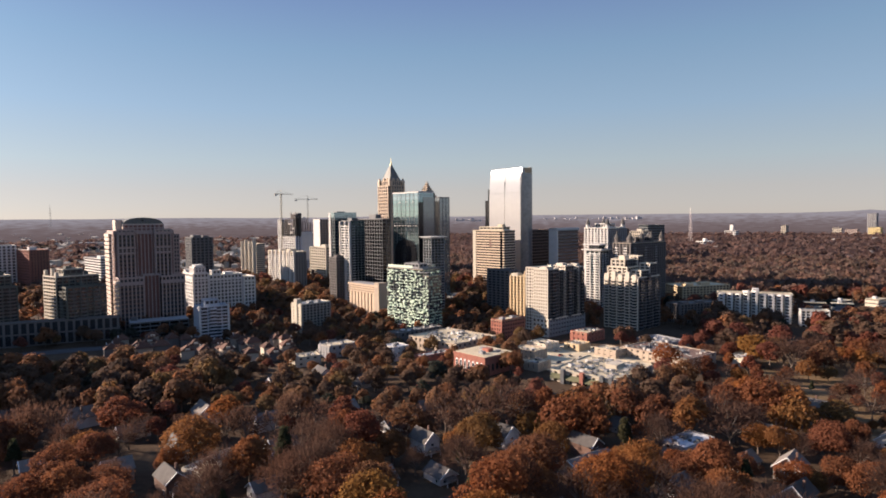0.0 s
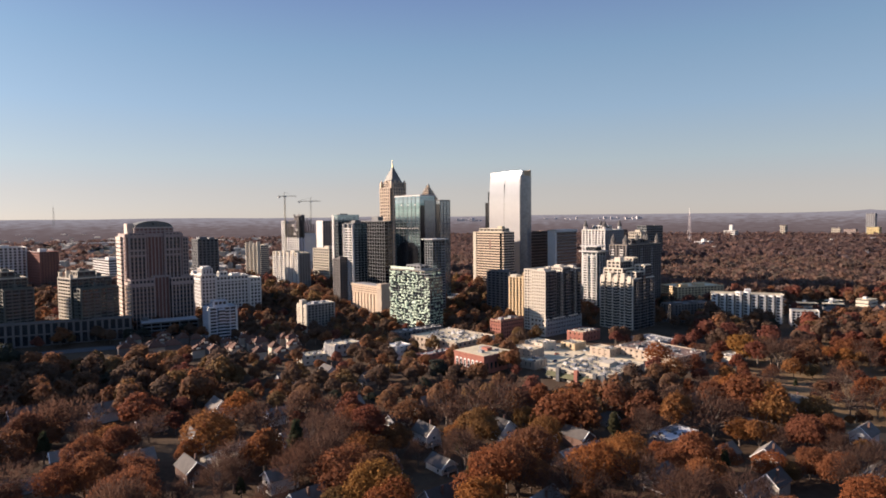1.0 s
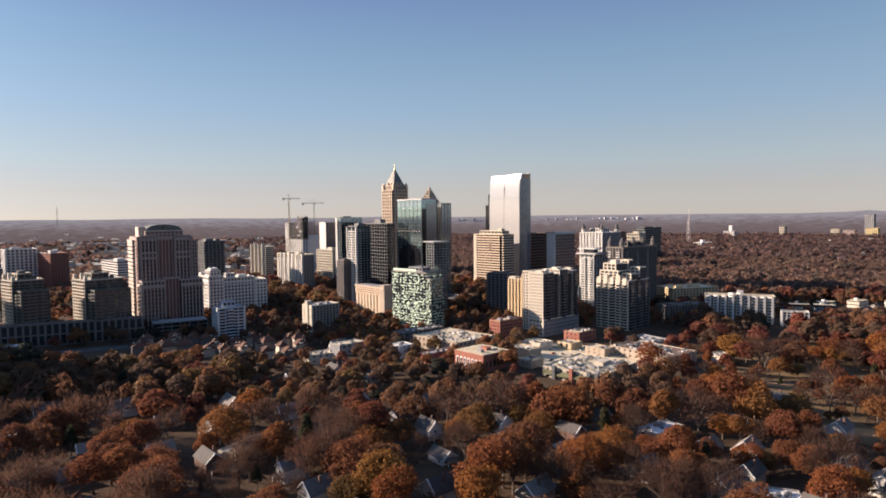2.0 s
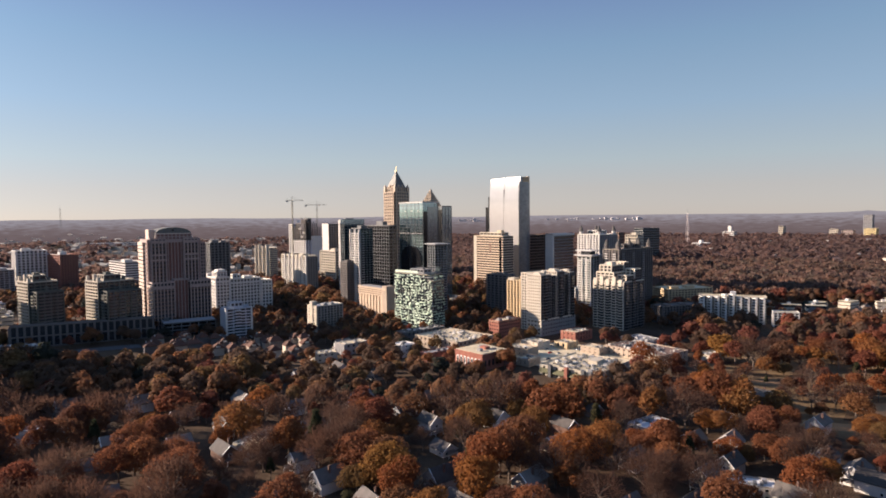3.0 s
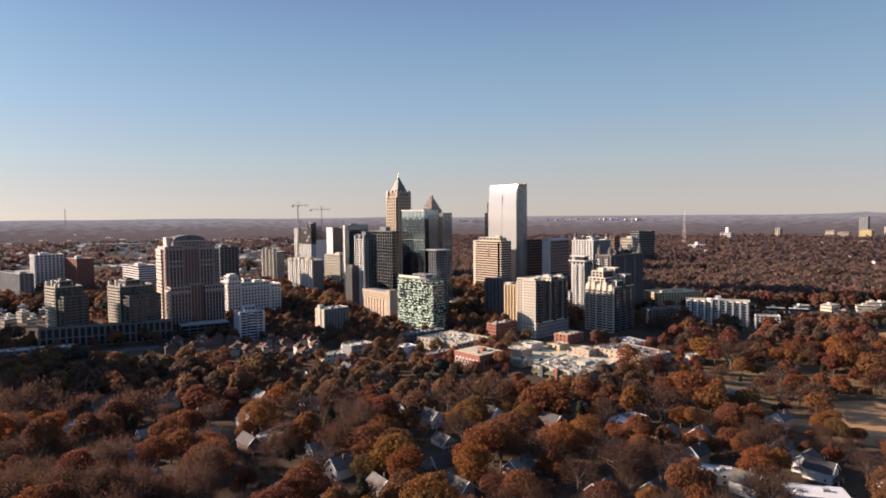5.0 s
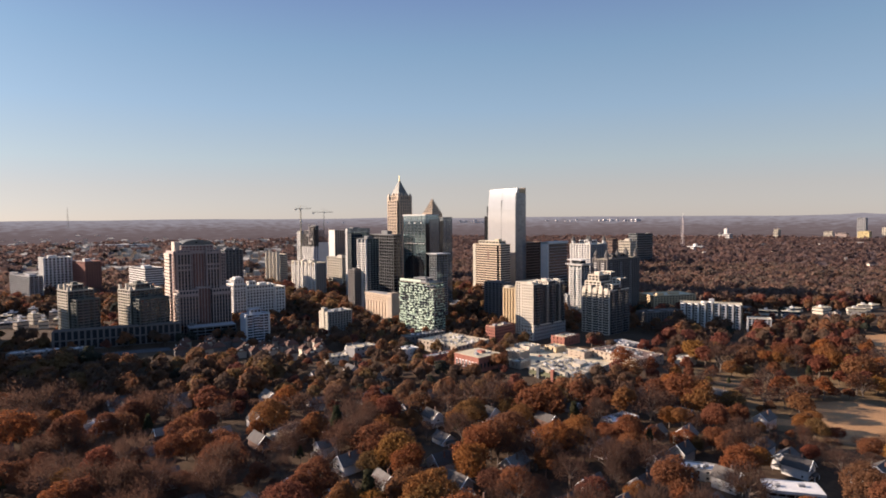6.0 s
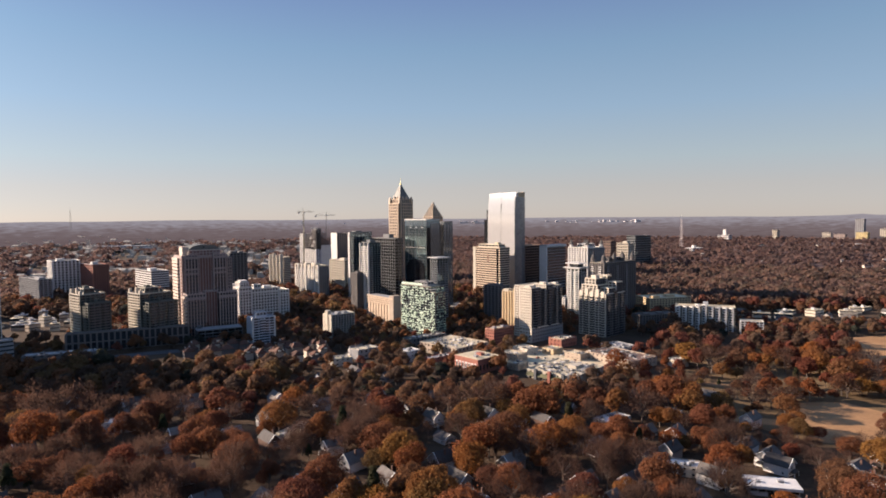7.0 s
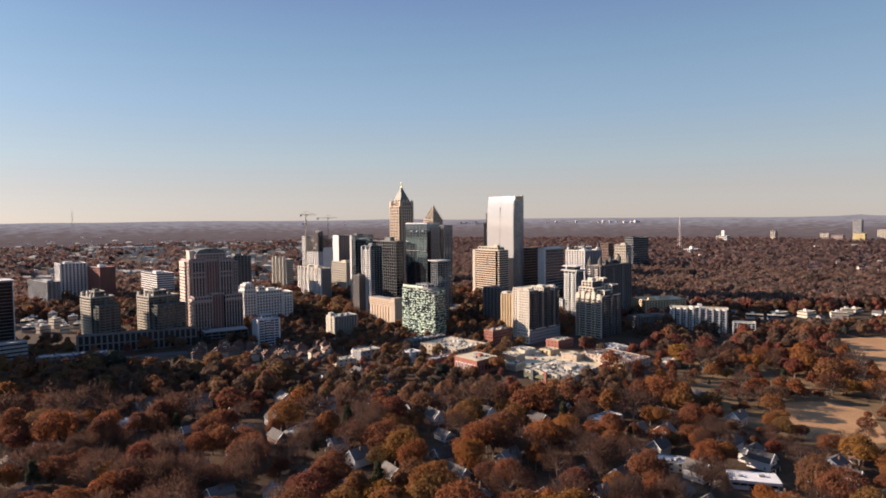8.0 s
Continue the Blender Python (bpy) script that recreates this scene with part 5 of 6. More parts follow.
# dark tower with its white-banded base at the street's end
dt = site("dark_framed_tower", -480, 462, 45, 30, 24, "dark glass tower with thin white edge frames", "office tower", sink=1)
block(dt, 0, 0, 0, 30, 24, 90, SLATE, G_BLACK, fh=3.6, sp=0.5, bay=30, pw=0.7, proud=0.3, pier=WHITE)
blk("frame_top", dt, WHITE, -0.3, -0.3, 91.4, 30.6, 24.6, 1.2)
# two unseen buildings, added so their shadows darken the left foreground
plain_tower("street_end_block", -604, 396, 45, 80, 40, 140, "plain dark block out of view, added to cast shade", "office building", SLATE, G_BLACK, fh=8, sp=2, bay=10, pw=1.0)
plain_tower("street_end_slab", -640, 520, 45, 60, 26, 120, "plain grey slab out of view, added to cast shade", "office building", GREY, G_DARK, fh=8, sp=2, bay=10, pw=1.0)
db = site("banded_base_building", -450, 425, 45, 37, 14, "low base building, its white bands greyed for shade", "office building", sink=1, margin=2)
# grey in place of white bands, with their shade in the colour
block(db, 0, 0, 0, 37, 14, 32, GREY, G_DARK, fh=4.2, sp=2.4, bay=37, pw=0.0, roof=GREY)


# ---- houses ----
def window(parent, x, y, z, w, h, side):
    """A framed window on a wall that faces along the side's axis."""
    sx, sy = (w, 0.14) if side == "f" else (0.14, w)
    near = parent.matrix_basis.translation.y < 235
    w = round(w, 1)
    key = ("house_window", side, w, h, near)
    if key not in BOXES:
        bm = bmesh.new()
        bm_box(bm, 0, 0, 0, sx, sy, h)
        if not near:
            if side == "f":
                bm_box(bm, 0.12, -0.03, 0.12, w - 0.24, 0.05, h - 0.24)
            else:
                bm_box(bm, -0.03, 0.12, 0.12, 0.05, w - 0.24, h - 0.24)
        me = bpy.data.meshes.new("window")
        bm.to_mesh(me)
        bm.free()
        me.materials.append(TRIM)
        me.materials.append(G_DARK)
        for p in me.polygons:
            p.material_index = 1 if p.index > 5 else 0
        BOXES[key] = me
    ob = new("window", BOXES[key])
    ob.parent = parent
    ob.location = (x, y - 0.08, z) if side == "f" else (x - 0.08, y, z)
    if near and side == "f":
        blk("pane", ob, G_DARK, 0.12, -0.03, 0.12, w - 0.24, 0.05, h - 0.24)
    elif near:
        blk("pane", ob, G_DARK, -0.03, 0.12, 0.12, 0.05, w - 0.24, h - 0.24)


def house(x, y, al, w, d, h, rise, wall, roof, label, group="", hip=False):
    """A house with a pitched roof, gables, chimney, windows and a porch."""
    r = site("house", x, y, al, w, d, label, "house", group, margin=4 if hip else 3, ground=True)
    claim(x - 3, y - 6, 6, 5, 0, 0)
    bm = bmesh.new()
    bm_box(bm, 0, 0, -1, w, d, h + 1)
    if not hip:
        for yy in (0.0, d):
            a = [bm.verts.new(p) for p in ((0, yy, h), (w, yy, h), (w / 2, yy, h + rise))]
            bm.faces.new(a if yy == 0 else a[::-1])
    part("wall", bm, wall, r)
    o, bm = 0.6, bmesh.new()
    ridge = d * 0.28 if hip else -o
    zo = h - rise * o / (w / 2)
    for lift in (0.05, 0.3):
        e = [bm.verts.new(p) for p in ((-o, -o, zo + lift), (w + o, -o, zo + lift), (w + o, d + o, zo + lift), (-o, d + o, zo + lift))]
        a, b = bm.verts.new((w / 2, ridge, h + rise + lift)), bm.verts.new((w / 2, d - ridge, h + rise + lift))
        bm.faces.new((e[0], a, b, e[3]))
        bm.faces.new((e[1], e[2], b, a))
        if hip:
            bm.faces.new((e[0], e[1], a))
            bm.faces.new((e[2], e[3], b))
    bmesh.ops.recalc_face_normals(bm, faces=bm.faces)
    part("roof", bm, roof, r)
    blk("chimney", r, CHIMNEY, w * 0.68, d * 0.4, h - 0.5, 0.9, 0.9, rise + 2.0)
    for k in (0.16, 0.62) if y < 450 else ():
        window(r, w * k, 0, 1.0, w * 0.2, 1.5, "f")
        if k < 0.5:
            window(r, 0, d * k, 1.0, 1.3, 1.5, "l")
        if h > 5 and k < 0.5:
            window(r, w * 0.4, 0, 3.9, w * 0.2, 1.5, "f")
    if not hip:
        bm = bmesh.new()
        bm_prism(bm, [(w * 0.15, -3.0), (w * 0.85, -3.0), (w * 0.85, -0.62), (w * 0.15, -0.62)], 2.6, [(w * 0.25, -2.0), (w * 0.75, -2.0), (w * 0.75, -0.62), (w * 0.25, -0.62)], 3.5)
        part("porch_roof", bm, roof, r)
        bm = bmesh.new()
        for k in (0.18, 0.8):
            bm_box(bm, w * k, -2.8, -0.5, 0.25, 0.25, 3.1)
        part("porch_frame", bm, TRIM, r, "white porch posts")
        if y < 330:
            bm = bmesh.new()
            for a in (-o, w + o):
                bm_bar(bm, (a, -o - 0.12, zo + 0.1), (w / 2, -o - 0.12, h + rise + 0.15), 0.22)
            part("bargeboard", bm, TRIM, r, "white painted gable boards")
    return r


LOTS = []   # house plots; trees on their street side stay low


def cottages():
    """The old quarter's houses, each turned to one of the street grid's two directions."""
    lots = [(-291, 332), (-267, 239), (-237, 267), (-190, 228), (-152, 203), (-185, 240), (-197, 166), (-187, 183), (-168, 318), (-147, 267),
            (-110, 249), (-134, 220), (-80, 193), (-57, 182), (-124, 502), (-103, 520), (-13, 346), (-7, 223), (11, 188), (33, 216),
            (72, 283), (129, 273), (145, 262), (133, 235), (115, 221), (70, 191), (96, 191), (78, 169), (52, 169), (121, 168),
            (150, 190), (180, 239), (186, 224), (196, 206), (212, 196)]
    lots += [(228, 208), (127, 152), (-237, 166), (-88, 161), (235, 185), (-114, 403), (-82, 423), (-56, 405), (-361, 366), (255, 225), (-310, 290),
             (470, 700), (500, 690), (530, 720), (560, 700), (600, 760), (640, 740), (440, 760), (680, 720), (720, 800), (590, 640)]
    rng = random.Random(21)
    for k in range(400):
        x, y = rng.uniform(-330, 330), rng.uniform(150, 345)
        if len(lots) < 84 and abs(x) < 0.74 * (y + 160) and free(x, y) and not (x > 225 and y > 230) and all((x - a) ** 2 + (y - b) ** 2 > 27 ** 2 for a, b in lots) and not any(inside(o, x, y) for o in OPEN):
            lots.append((x, y))
    LOTS.extend(lots)
    for k, (x, y) in enumerate(lots):
        w, d, h = rng.uniform(8.5, 11), rng.uniform(11, 15), rng.choice((3.4, 6.2, 6.4, 5.8))
        wall, roof = rng.choice((SIDING, WHITE, WHITE, CHIMNEY, WHITE)), rng.choice((SHINGLE, SHINGLE, PALESHINGLE, SHINGLE, PALESHINGLE))
        words = {"painted_siding": "painted clapboard", "white_facade": "white clapboard", "chimney_brick": "dark brick"}[wall.name]
        al = rng.choice((-50, -50, -46, 40)) + rng.uniform(-5, 5)
        house(x - 4, y - 5, al, w, d, h, w * rng.uniform(0.33, 0.48), wall, roof,
              ("low " if h < 4 else "two-storey ") + words + " house with a " + ("grey" if roof is SHINGLE else "pale worn") + " shingle gable roof", "old houses under the trees")
    terrace = [(-268 + 19 * i + 5 * (j % 2) + rng.uniform(-3, 3), 478 + 17 * j + rng.uniform(-3, 3)) for j in range(4) for i in range(8)]
    for k, (x, y) in enumerate(p for p in terrace if not (p[0] < -200 and p[1] > 524)):
        w, d, h = rng.uniform(8, 11), rng.uniform(9, 13), rng.choice((7.0, 8.5, 9.5))
        t = house(x, y, 30 + rng.choice((0, 4, 90)), w, d, h, 3.4, rng.choice((CREAM, TAN, TAUPE)), TERRACOTTA, "stucco townhouse with a terracotta hip roof", "terracotta townhouses", hip=True)
        if k % 4 == 0:
            blk("white_chimney", t, WHITE, w * 0.2, d * 0.7, h, 0.8, 0.9, 3.6)
        if k % 2:
            bm = bmesh.new()
            bm_box(bm, w * 0.32, -0.4, h - 0.4, w * 0.36, d * 0.35, 2.0)
            part("dormer", bm, CREAM, t)


def low_flat(name, x, y, al, lu, lv, h, label, wall, roof, seed):
    r = flat_shop(name, x, y, al, lu, lv, h, label, wall, roof, seed=seed, fh=3.1)
    r["category"] = "apartment building"
    return r


cottages()
low_flat("flat_white_roofed_house", -238, 274, 20, 22, 12, 7.0, "flat-roofed house with a white membrane roof", SIDING, WHITEROOF, 31)
low_flat("flat_roofed_flats", -112, 254, -28, 12, 26, 7.5, "low flats with a pale worn flat roof and chimneys", CREAM, PALE, 32)
house(29, 284, -55, 11, 28, 5.6, 3.0, WHITE, PALESHINGLE, "long white garden house with a grey shingle gable roof", "garden houses")
house(50, 263, -55, 12, 25, 5.2, 2.8, CREAM, PALESHINGLE, "long cream garden house with a worn grey gable roof", "garden houses")
low_flat("blue_roofed_flats", 110, 274, 35, 24, 13, 6.0, "flats with a pale blue-grey flat roof", GREY, BLUEWHITE, 35)
low_flat("pale_roofed_flats", 126, 206, -20, 18, 10, 5.4, "flats with a pale flat roof", SIDING, WHITEROOF, 36)
ws = site("long_white_school", 160, 180, -14, 24, 11, "long white flat-roofed building with a deep overhang", "school building", margin=4, ground=True)
claim(170, 168, 16, 8, -14, 0)
blk("wall", ws, WHITE, 0, 0, -1, 24, 11, 3.2)
blk("window_band", ws, G_BLACK, 0.3, 0.3, 2.2, 23.4, 10.4, 2.2)
for k in range(7):
    blk("post", ws, WHITE, k * 3.95, -0.1, 2.2, 0.3, 0.5, 2.2)
blk("roof_slab", ws, WHITEROOF, -1.2, -1.6, 4.4, 26.4, 14, 1.5)
blk("entrance", ws, G_BLACK, 9, -0.12, 0, 5, 0.3, 2.2)
rooftop(ws, 5.9, [(4, 3, 2.2, 2.0, 0.9), (15, 5, 3.0, 2.0, 1.1)], GREY)


# ---- trees ----
def cards(centres, sizes, normals, rng):
    """Leaf cards: a small triangle at each centre, facing its normal."""
    n = len(centres)
    a = np.cross(normals, rng.normal(size=(n, 3)))
    a /= np.linalg.norm(a, axis=1)[:, None] + 1e-9
    b = np.cross(normals, a)
    a, b = a * sizes[:, None], b * sizes[:, None] * rng.uniform(0.7, 1.1, (n, 1))
    return np.stack([centres - a - b * 0.6, centres + a * 1.1 - b * 0.5, centres + a * rng.uniform(-0.5, 0.5, (n, 1)) + b * 1.2], 1)


def crown_cards(rng, count, clumps, rad, top, low, size, cone=False, flat=0.0, jitter=0.24):
    """A crown of uneven clumps of leaves on a rounded (or conical) envelope."""
    mid, half = (top + low) / 2, (top - low) / 2
    d = rng.normal(size=(clumps, 3))
    d /= np.linalg.norm(d, axis=1)[:, None]
    d[:, 2] = np.abs(d[:, 2]) * 1.3 - 0.5
    k = rng.uniform(0.62, 1.0, clumps)
    c = d * k[:, None] * np.array([rad, rad, half]) + np.array([0, 0, mid])
    if cone:
        f = np.clip((top - c[:, 2]) / (top - low), 0.08, 1)
        c[:, :2] *= f[:, None]
    which = rng.integers(0, clumps, count)
    cr = rng.uniform(1.5, 2.4, clumps) / clumps ** 0.5 * rad
    nn = rng.normal(size=(count, 3))
    nn[:, 2] += 0.35
    nn /= np.linalg.norm(nn, axis=1)[:, None]
    p = c[which] + nn * (cr[which] * rng.uniform(0.35, 1.15, count))[:, None] * np.array([1, 1, 0.75])
    out = p - np.array([0, 0, low])
    out /= np.linalg.norm(out, axis=1)[:, None] + 1e-9
    nn = nn * 0.7 + out * 0.6 + rng.normal(size=(count, 3)) * jitter
    nn[:, 2] += flat
    nn /= np.linalg.norm(nn, axis=1)[:, None]
    return cards(p, rng.uniform(0.6, 1.15, count) * size, nn, rng), c


def dome_cards(rng, count, lobes, rad, top, low, size, jitter=0.55):
    """A broad rounded crown: leaves on the outside of overlapping lobes."""
    mid, half = (top + low) / 2, (top - low) / 2
    d = rng.normal(size=(lobes, 3))
    d /= np.linalg.norm(d, axis=1)[:, None]
    d[:, 2] = np.abs(d[:, 2]) * 1.2 - 0.45
    d[0] = (0.1, -0.1, 0.9)
    c = d * rng.uniform(0.40, 0.78, lobes)[:, None] * np.array([rad, rad, half]) + np.array([0, 0, mid])
    lr = rng.uniform(0.26, 0.52, lobes) * rad
    n = count * 5
    which = rng.choice(lobes, n, p=lr ** 2 / (lr ** 2).sum())
    nn = rng.normal(size=(n, 3))
    nn[:, 2] += 0.25
    nn /= np.linalg.norm(nn, axis=1)[:, None]
    wave = 1 + 0.06 * np.sin(nn @ rng.normal(size=3) * 5 + which) + 0.05 * np.sin(nn @ rng.normal(size=3) * 9 + 2 * which)
    p = c[which] + nn * (lr[which] * wave * np.where(rng.random(n) < 0.16, rng.uniform(1.0, 1.28, n), rng.uniform(0.74, 1.10, n)))[:, None] * np.array([1, 1, 0.85])
    gap = np.linalg.norm((p[:, None, :] - c[None]) / lr[None, :, None], axis=2)
    gap[np.arange(n), which] = 9
    keep = np.where((gap.min(1) > 0.72) & (p[:, 2] > low * 0.8))[0][:count]
    p, nn = p[keep], nn[keep]
    out = p - np.array([0, 0, low + 2])
    out /= np.linalg.norm(out, axis=1)[:, None] + 1e-9
    nn = nn * 0.7 + out * 0.5 + rng.normal(size=nn.shape) * jitter
    nn /= np.linalg.norm(nn, axis=1)[:, None]
    return cards(p, rng.uniform(0.6, 1.25, len(p)) * size, nn, rng), c


def card_mesh(name, tris, material):
    """One mesh from many loose triangles."""
    me = bpy.data.meshes.new(name)
    q = tris.reshape(-1, 3)
    me.vertices.add(len(q))
    me.vertices.foreach_set("co", q.astype(np.float32).ravel())
    me.loops.add(len(q))
    me.loops.foreach_set("vertex_index", np.arange(len(q), dtype=np.int32))
    me.polygons.add(len(q) // 3)
    me.polygons.foreach_set("loop_start", np.arange(0, len(q), 3, dtype=np.int32))
    me.update(calc_edges=True)
    me.materials.append(material)
    return me


def taper(bm, p, q, r0, r1, sides=6):
    p, q = Vector(p), Vector(q)
    d = (q - p).normalized()
    s = d.orthogonal().normalized()
    t = d.cross(s)
    a = [bm.verts.new(p + (s * math.cos(2 * math.pi * i / sides) + t * math.sin(2 * math.pi * i / sides)) * r0) for i in range(sides)]
    b = [bm.verts.new(q + (s * math.cos(2 * math.pi * i / sides) + t * math.sin(2 * math.pi * i / sides)) * r1) for i in range(sides)]
    for i in range(sides):
        j = (i + 1) % sides
        bm.faces.new((a[i], a[j], b[j], b[i]))


def make_tree(kind, seed, label, fine=1.0):
    """A tree with a tapered trunk, limbs, and a crown; returned standing at the origin."""
    rng = np.random.default_rng(seed)
    rad, top, low = rng.uniform(7.2, 10.8), rng.uniform(15.5, 21), rng.uniform(2.4, 4)
    if kind == "pine":
        q, c = crown_cards(rng, int(1800 * fine), 60, 5.0, 21, 4, 0.7 / fine ** 0.5, True)
    elif kind == "bare":
        twigs = int(2300 * fine)
        q, c = crown_cards(rng, 10, 26, rad, top, low, 0.4)
        tips = c[rng.integers(0, len(c), twigs)] + rng.normal(size=(twigs, 3)) * rad * 0.17
        d = tips - np.array([0, 0, low + 2])
        d = d / np.linalg.norm(d, axis=1)[:, None] + rng.normal(size=(twigs, 3)) * 0.45
        w = np.cross(d, rng.normal(size=(twigs, 3)))
        w = w / np.linalg.norm(w, axis=1)[:, None] * 0.09 / fine ** 0.7
        ln = rng.uniform(0.9, 2.2, (twigs, 1))
        q = np.stack([tips - w, tips + w, tips + d * ln], 1)
    else:
        q, c = dome_cards(rng, int(3900 * fine), int(rng.integers(12, 22)), rad, top, low, 0.43 / fine ** 0.5, 0.65)
    bm = bmesh.new()
    taper(bm, (0, 0, -1), (0.2, 0.1, low + 2.5), 0.55, 0.34, 8)
    for k in range(min(len(c), 14)):
        m = Vector((c[k][0] * 0.35, c[k][1] * 0.35, (low + 2 + c[k][2]) / 2))
        taper(bm, (0.2, 0.1, low + 1.0 + (k % 3) * 0.6), m, 0.26, 0.16, 5)
        taper(bm, m, c[k], 0.16, 0.05, 4)
    root = tagged(new(kind + "_tree"), label, "tree", "trees of the old quarter")
    part("trunk", bm, BARK, root)
    crown = new("crown", card_mesh("crown", q, LEAVES[kind]))
    crown.parent = root
    return root


STANDS = {
    "oak": woods_mat("oak_stand", [(0.196, 0.094, 0.052), (0.248, 0.108, 0.052), (0.166, 0.095, 0.059), (0.219, 0.110, 0.053)], 0.055),
    "maple": woods_mat("maple_stand", [(0.225, 0.075, 0.049), (0.172, 0.066, 0.049), (0.219, 0.086, 0.053)], 0.055),
    "hickory": woods_mat("hickory_stand", [(0.219, 0.124, 0.053), (0.166, 0.106, 0.053), (0.225, 0.115, 0.049)], 0.055),
    "bare": woods_mat("bare_stand", [(0.148, 0.088, 0.061), (0.118, 0.078, 0.055), (0.160, 0.090, 0.059)], 0.055),
    "pine": woods_mat("evergreen_stand", [(0.052, 0.056, 0.050), (0.045, 0.050, 0.032)], 0.055),
}


def plant():
    rng = random.Random(77)
    words = {"oak": "large oak with rust and orange autumn leaves", "maple": "rounded maple with dark red leaves", "hickory": "hickory with ochre and orange leaves",
             "bare": "leafless grey-brown tree with fine twigs", "pine": "dark green evergreen among bare trees", "ginkgo": "small bright yellow autumn ginkgo"}
    protos = {(k, far): [] for k in words for far in (False, True)}
    for far in (False, True):
        for i, (k, n) in enumerate((("oak", 4), ("maple", 3), ("hickory", 3), ("bare", 3), ("pine", 1), ("ginkgo", 1))):
            for j in range(n):
                protos[k, far].append([make_tree(k, 10 * i + j + 1 + 100 * far, words[k], 0.30 if far else 1.0), False])

    def put(kind, x, y, s, squash=1.0):
        rec = rng.choice(protos[kind, y > 290])
        m = pose(x, y, height(x, y) - 0.2, 0, 0, rng.uniform(0, 360))
        if rec[1]:
            ob = copy_thing(rec[0], m)
        else:
            ob, rec[1] = rec[0], True
            ob.matrix_basis = m
        ob.scale = (s, s * rng.uniform(0.85, 1.15), s * squash)

    claim(206, 352, 6, 14, -30, 0)
    claim(222, 374, 6, 13, -30, 0)
    put("ginkgo", 204, 366, 0.5)
    put("ginkgo", 219, 388, 0.4)
    for kind, x, y, s in (("maple", 296, 269, 0.62), ("maple", 289, 352, 0.5), ("oak", 300, 351, 0.5), ("maple", 312, 350, 0.55), ("oak", 326, 362, 1.0), ("hickory", 341, 360, 0.95),
                          ("oak", 355, 350, 0.9), ("hickory", 232, 276, 0.75), ("oak", 243, 284, 0.7), ("maple", 246, 262, 0.5), ("maple", 226, 262, 0.5), ("maple", 318, 300, 0.4)):
        put(kind, x, y, s)
    mid = []
    step = 14.2
    count = 0
    for j in range(int((1010 - 114) / step)):
        y0 = 114 + j * step
        half = 0.745 * (y0 + 160) + 24
        for i in range(int(2 * half / step)):
            x, y = -half + (i + rng.random()) * step, y0 + rng.random() * step
            u, kr = rng.random(), rng.random()
            if y > 830 and abs(x) > 330 or not free(x, y) or any(inside(o, x, y) for o in OPEN) or u < (0.30 if 180 < x < 430 and y > 290 else 0.07):
                continue
            grove = noise.noise((x / 70, y / 70, 8.0))
            if kr < 0.40 + 0.15 * grove:
                kind = "oak"
            elif kr < 0.50:
                kind = "maple"
            elif kr < 0.64 + 0.1 * grove:
                kind = "hickory"
            elif kr < 0.965:
                kind = "bare"
            else:
                kind = "pine"
            if x > 150 and y > 330 and kind in ("oak", "hickory") and rng.random() < 0.38:
                kind = rng.choice(("maple", "maple", "bare"))
            if x > 150 and y > 330 and kind == "bare" and kr > 0.88:
                kind = rng.choice(("maple", "oak", "oak"))
            if x < -50 and y < 330 and kind in ("oak", "hickory") and rng.random() < 0.45:
                kind = rng.choice(("bare", "bare", "maple"))
            s = rng.uniform(0.42, 1.0) ** 0.8 * 1.36
            if x > 395 and 350 < y < 500:
                s *= 0.62
            if -330 < x < 260 and 540 < y < 720:
                s *= 0.66
            if -560 < x < -340 and 440 < y < 612:
                s *= 0.6
            if 380 < x < 800 and 580 < y < 830:
                s *= 0.72 if y < 660 else 0.58 if y < 770 else 0.9
            if 185 < x < 300 and 290 < y < 420:
                s *= 0.82
            if 195 < x < 335 and 210 < y < 300:
                s *= 0.62
            if -330 < x < -120 and 425 < y < 530:
                s *= 0.62
            elif -150 < x < 240 and 345 < y < 540:
                s *= 0.72
            if any(3 < b - y < 30 and abs(a + 0.25 * (b - y) * (a / (b + 80)) - x) < 9 for a, b in LOTS):
                s *= 0.58
            if y < 330 or (x > 150 and y < 500):
                put(kind, x, y, s, rng.uniform(0.9, 1.12))
                count += 1
            else:
                mid.append((x, y, s, kind))
    for rec in (r for v in protos.values() for r in v):
        if not rec[1]:
            rec[0].matrix_basis = pose(rng.uniform(-300, -200), rng.uniform(60, 120), 0)
    near = []
    for j in range(24):
        for i in range(40):
            x, y = -340 + (i + rng.random()) * 17, -260 + (j + rng.random()) * 16.5
            if y < 112 and free(x, y) and rng.random() < 0.72:
                near.append((x, y, rng.uniform(0.8, 1.4), rng.choice(("oak", "oak", "hickory", "bare", "maple"))))
    return near + mid


def scatter(name, spots, templates, material, label, seed):
    """Many crowns joined into one mesh: each spot is x, y and a size."""
    rng = np.random.default_rng(seed)
    out = []
    for k, (x, y, s) in enumerate(spots):
        t = templates[int(rng.integers(0, len(templates)))]
        a = rng.uniform(0, 2 * math.pi)
        ca, sa = math.cos(a) * s, math.sin(a) * s
        q = np.empty_like(t)
        q[..., 0] = t[..., 0] * ca - t[..., 1] * sa + x
        q[..., 1] = t[..., 0] * sa + t[..., 1] * ca + y
        q[..., 2] = t[..., 2] * s * rng.uniform(0.85, 1.1) + height(x, y)
        out.append(q)
    tagged(new(name, card_mesh(name, np.concatenate(out), material)), label, "woods", kind="stuff")


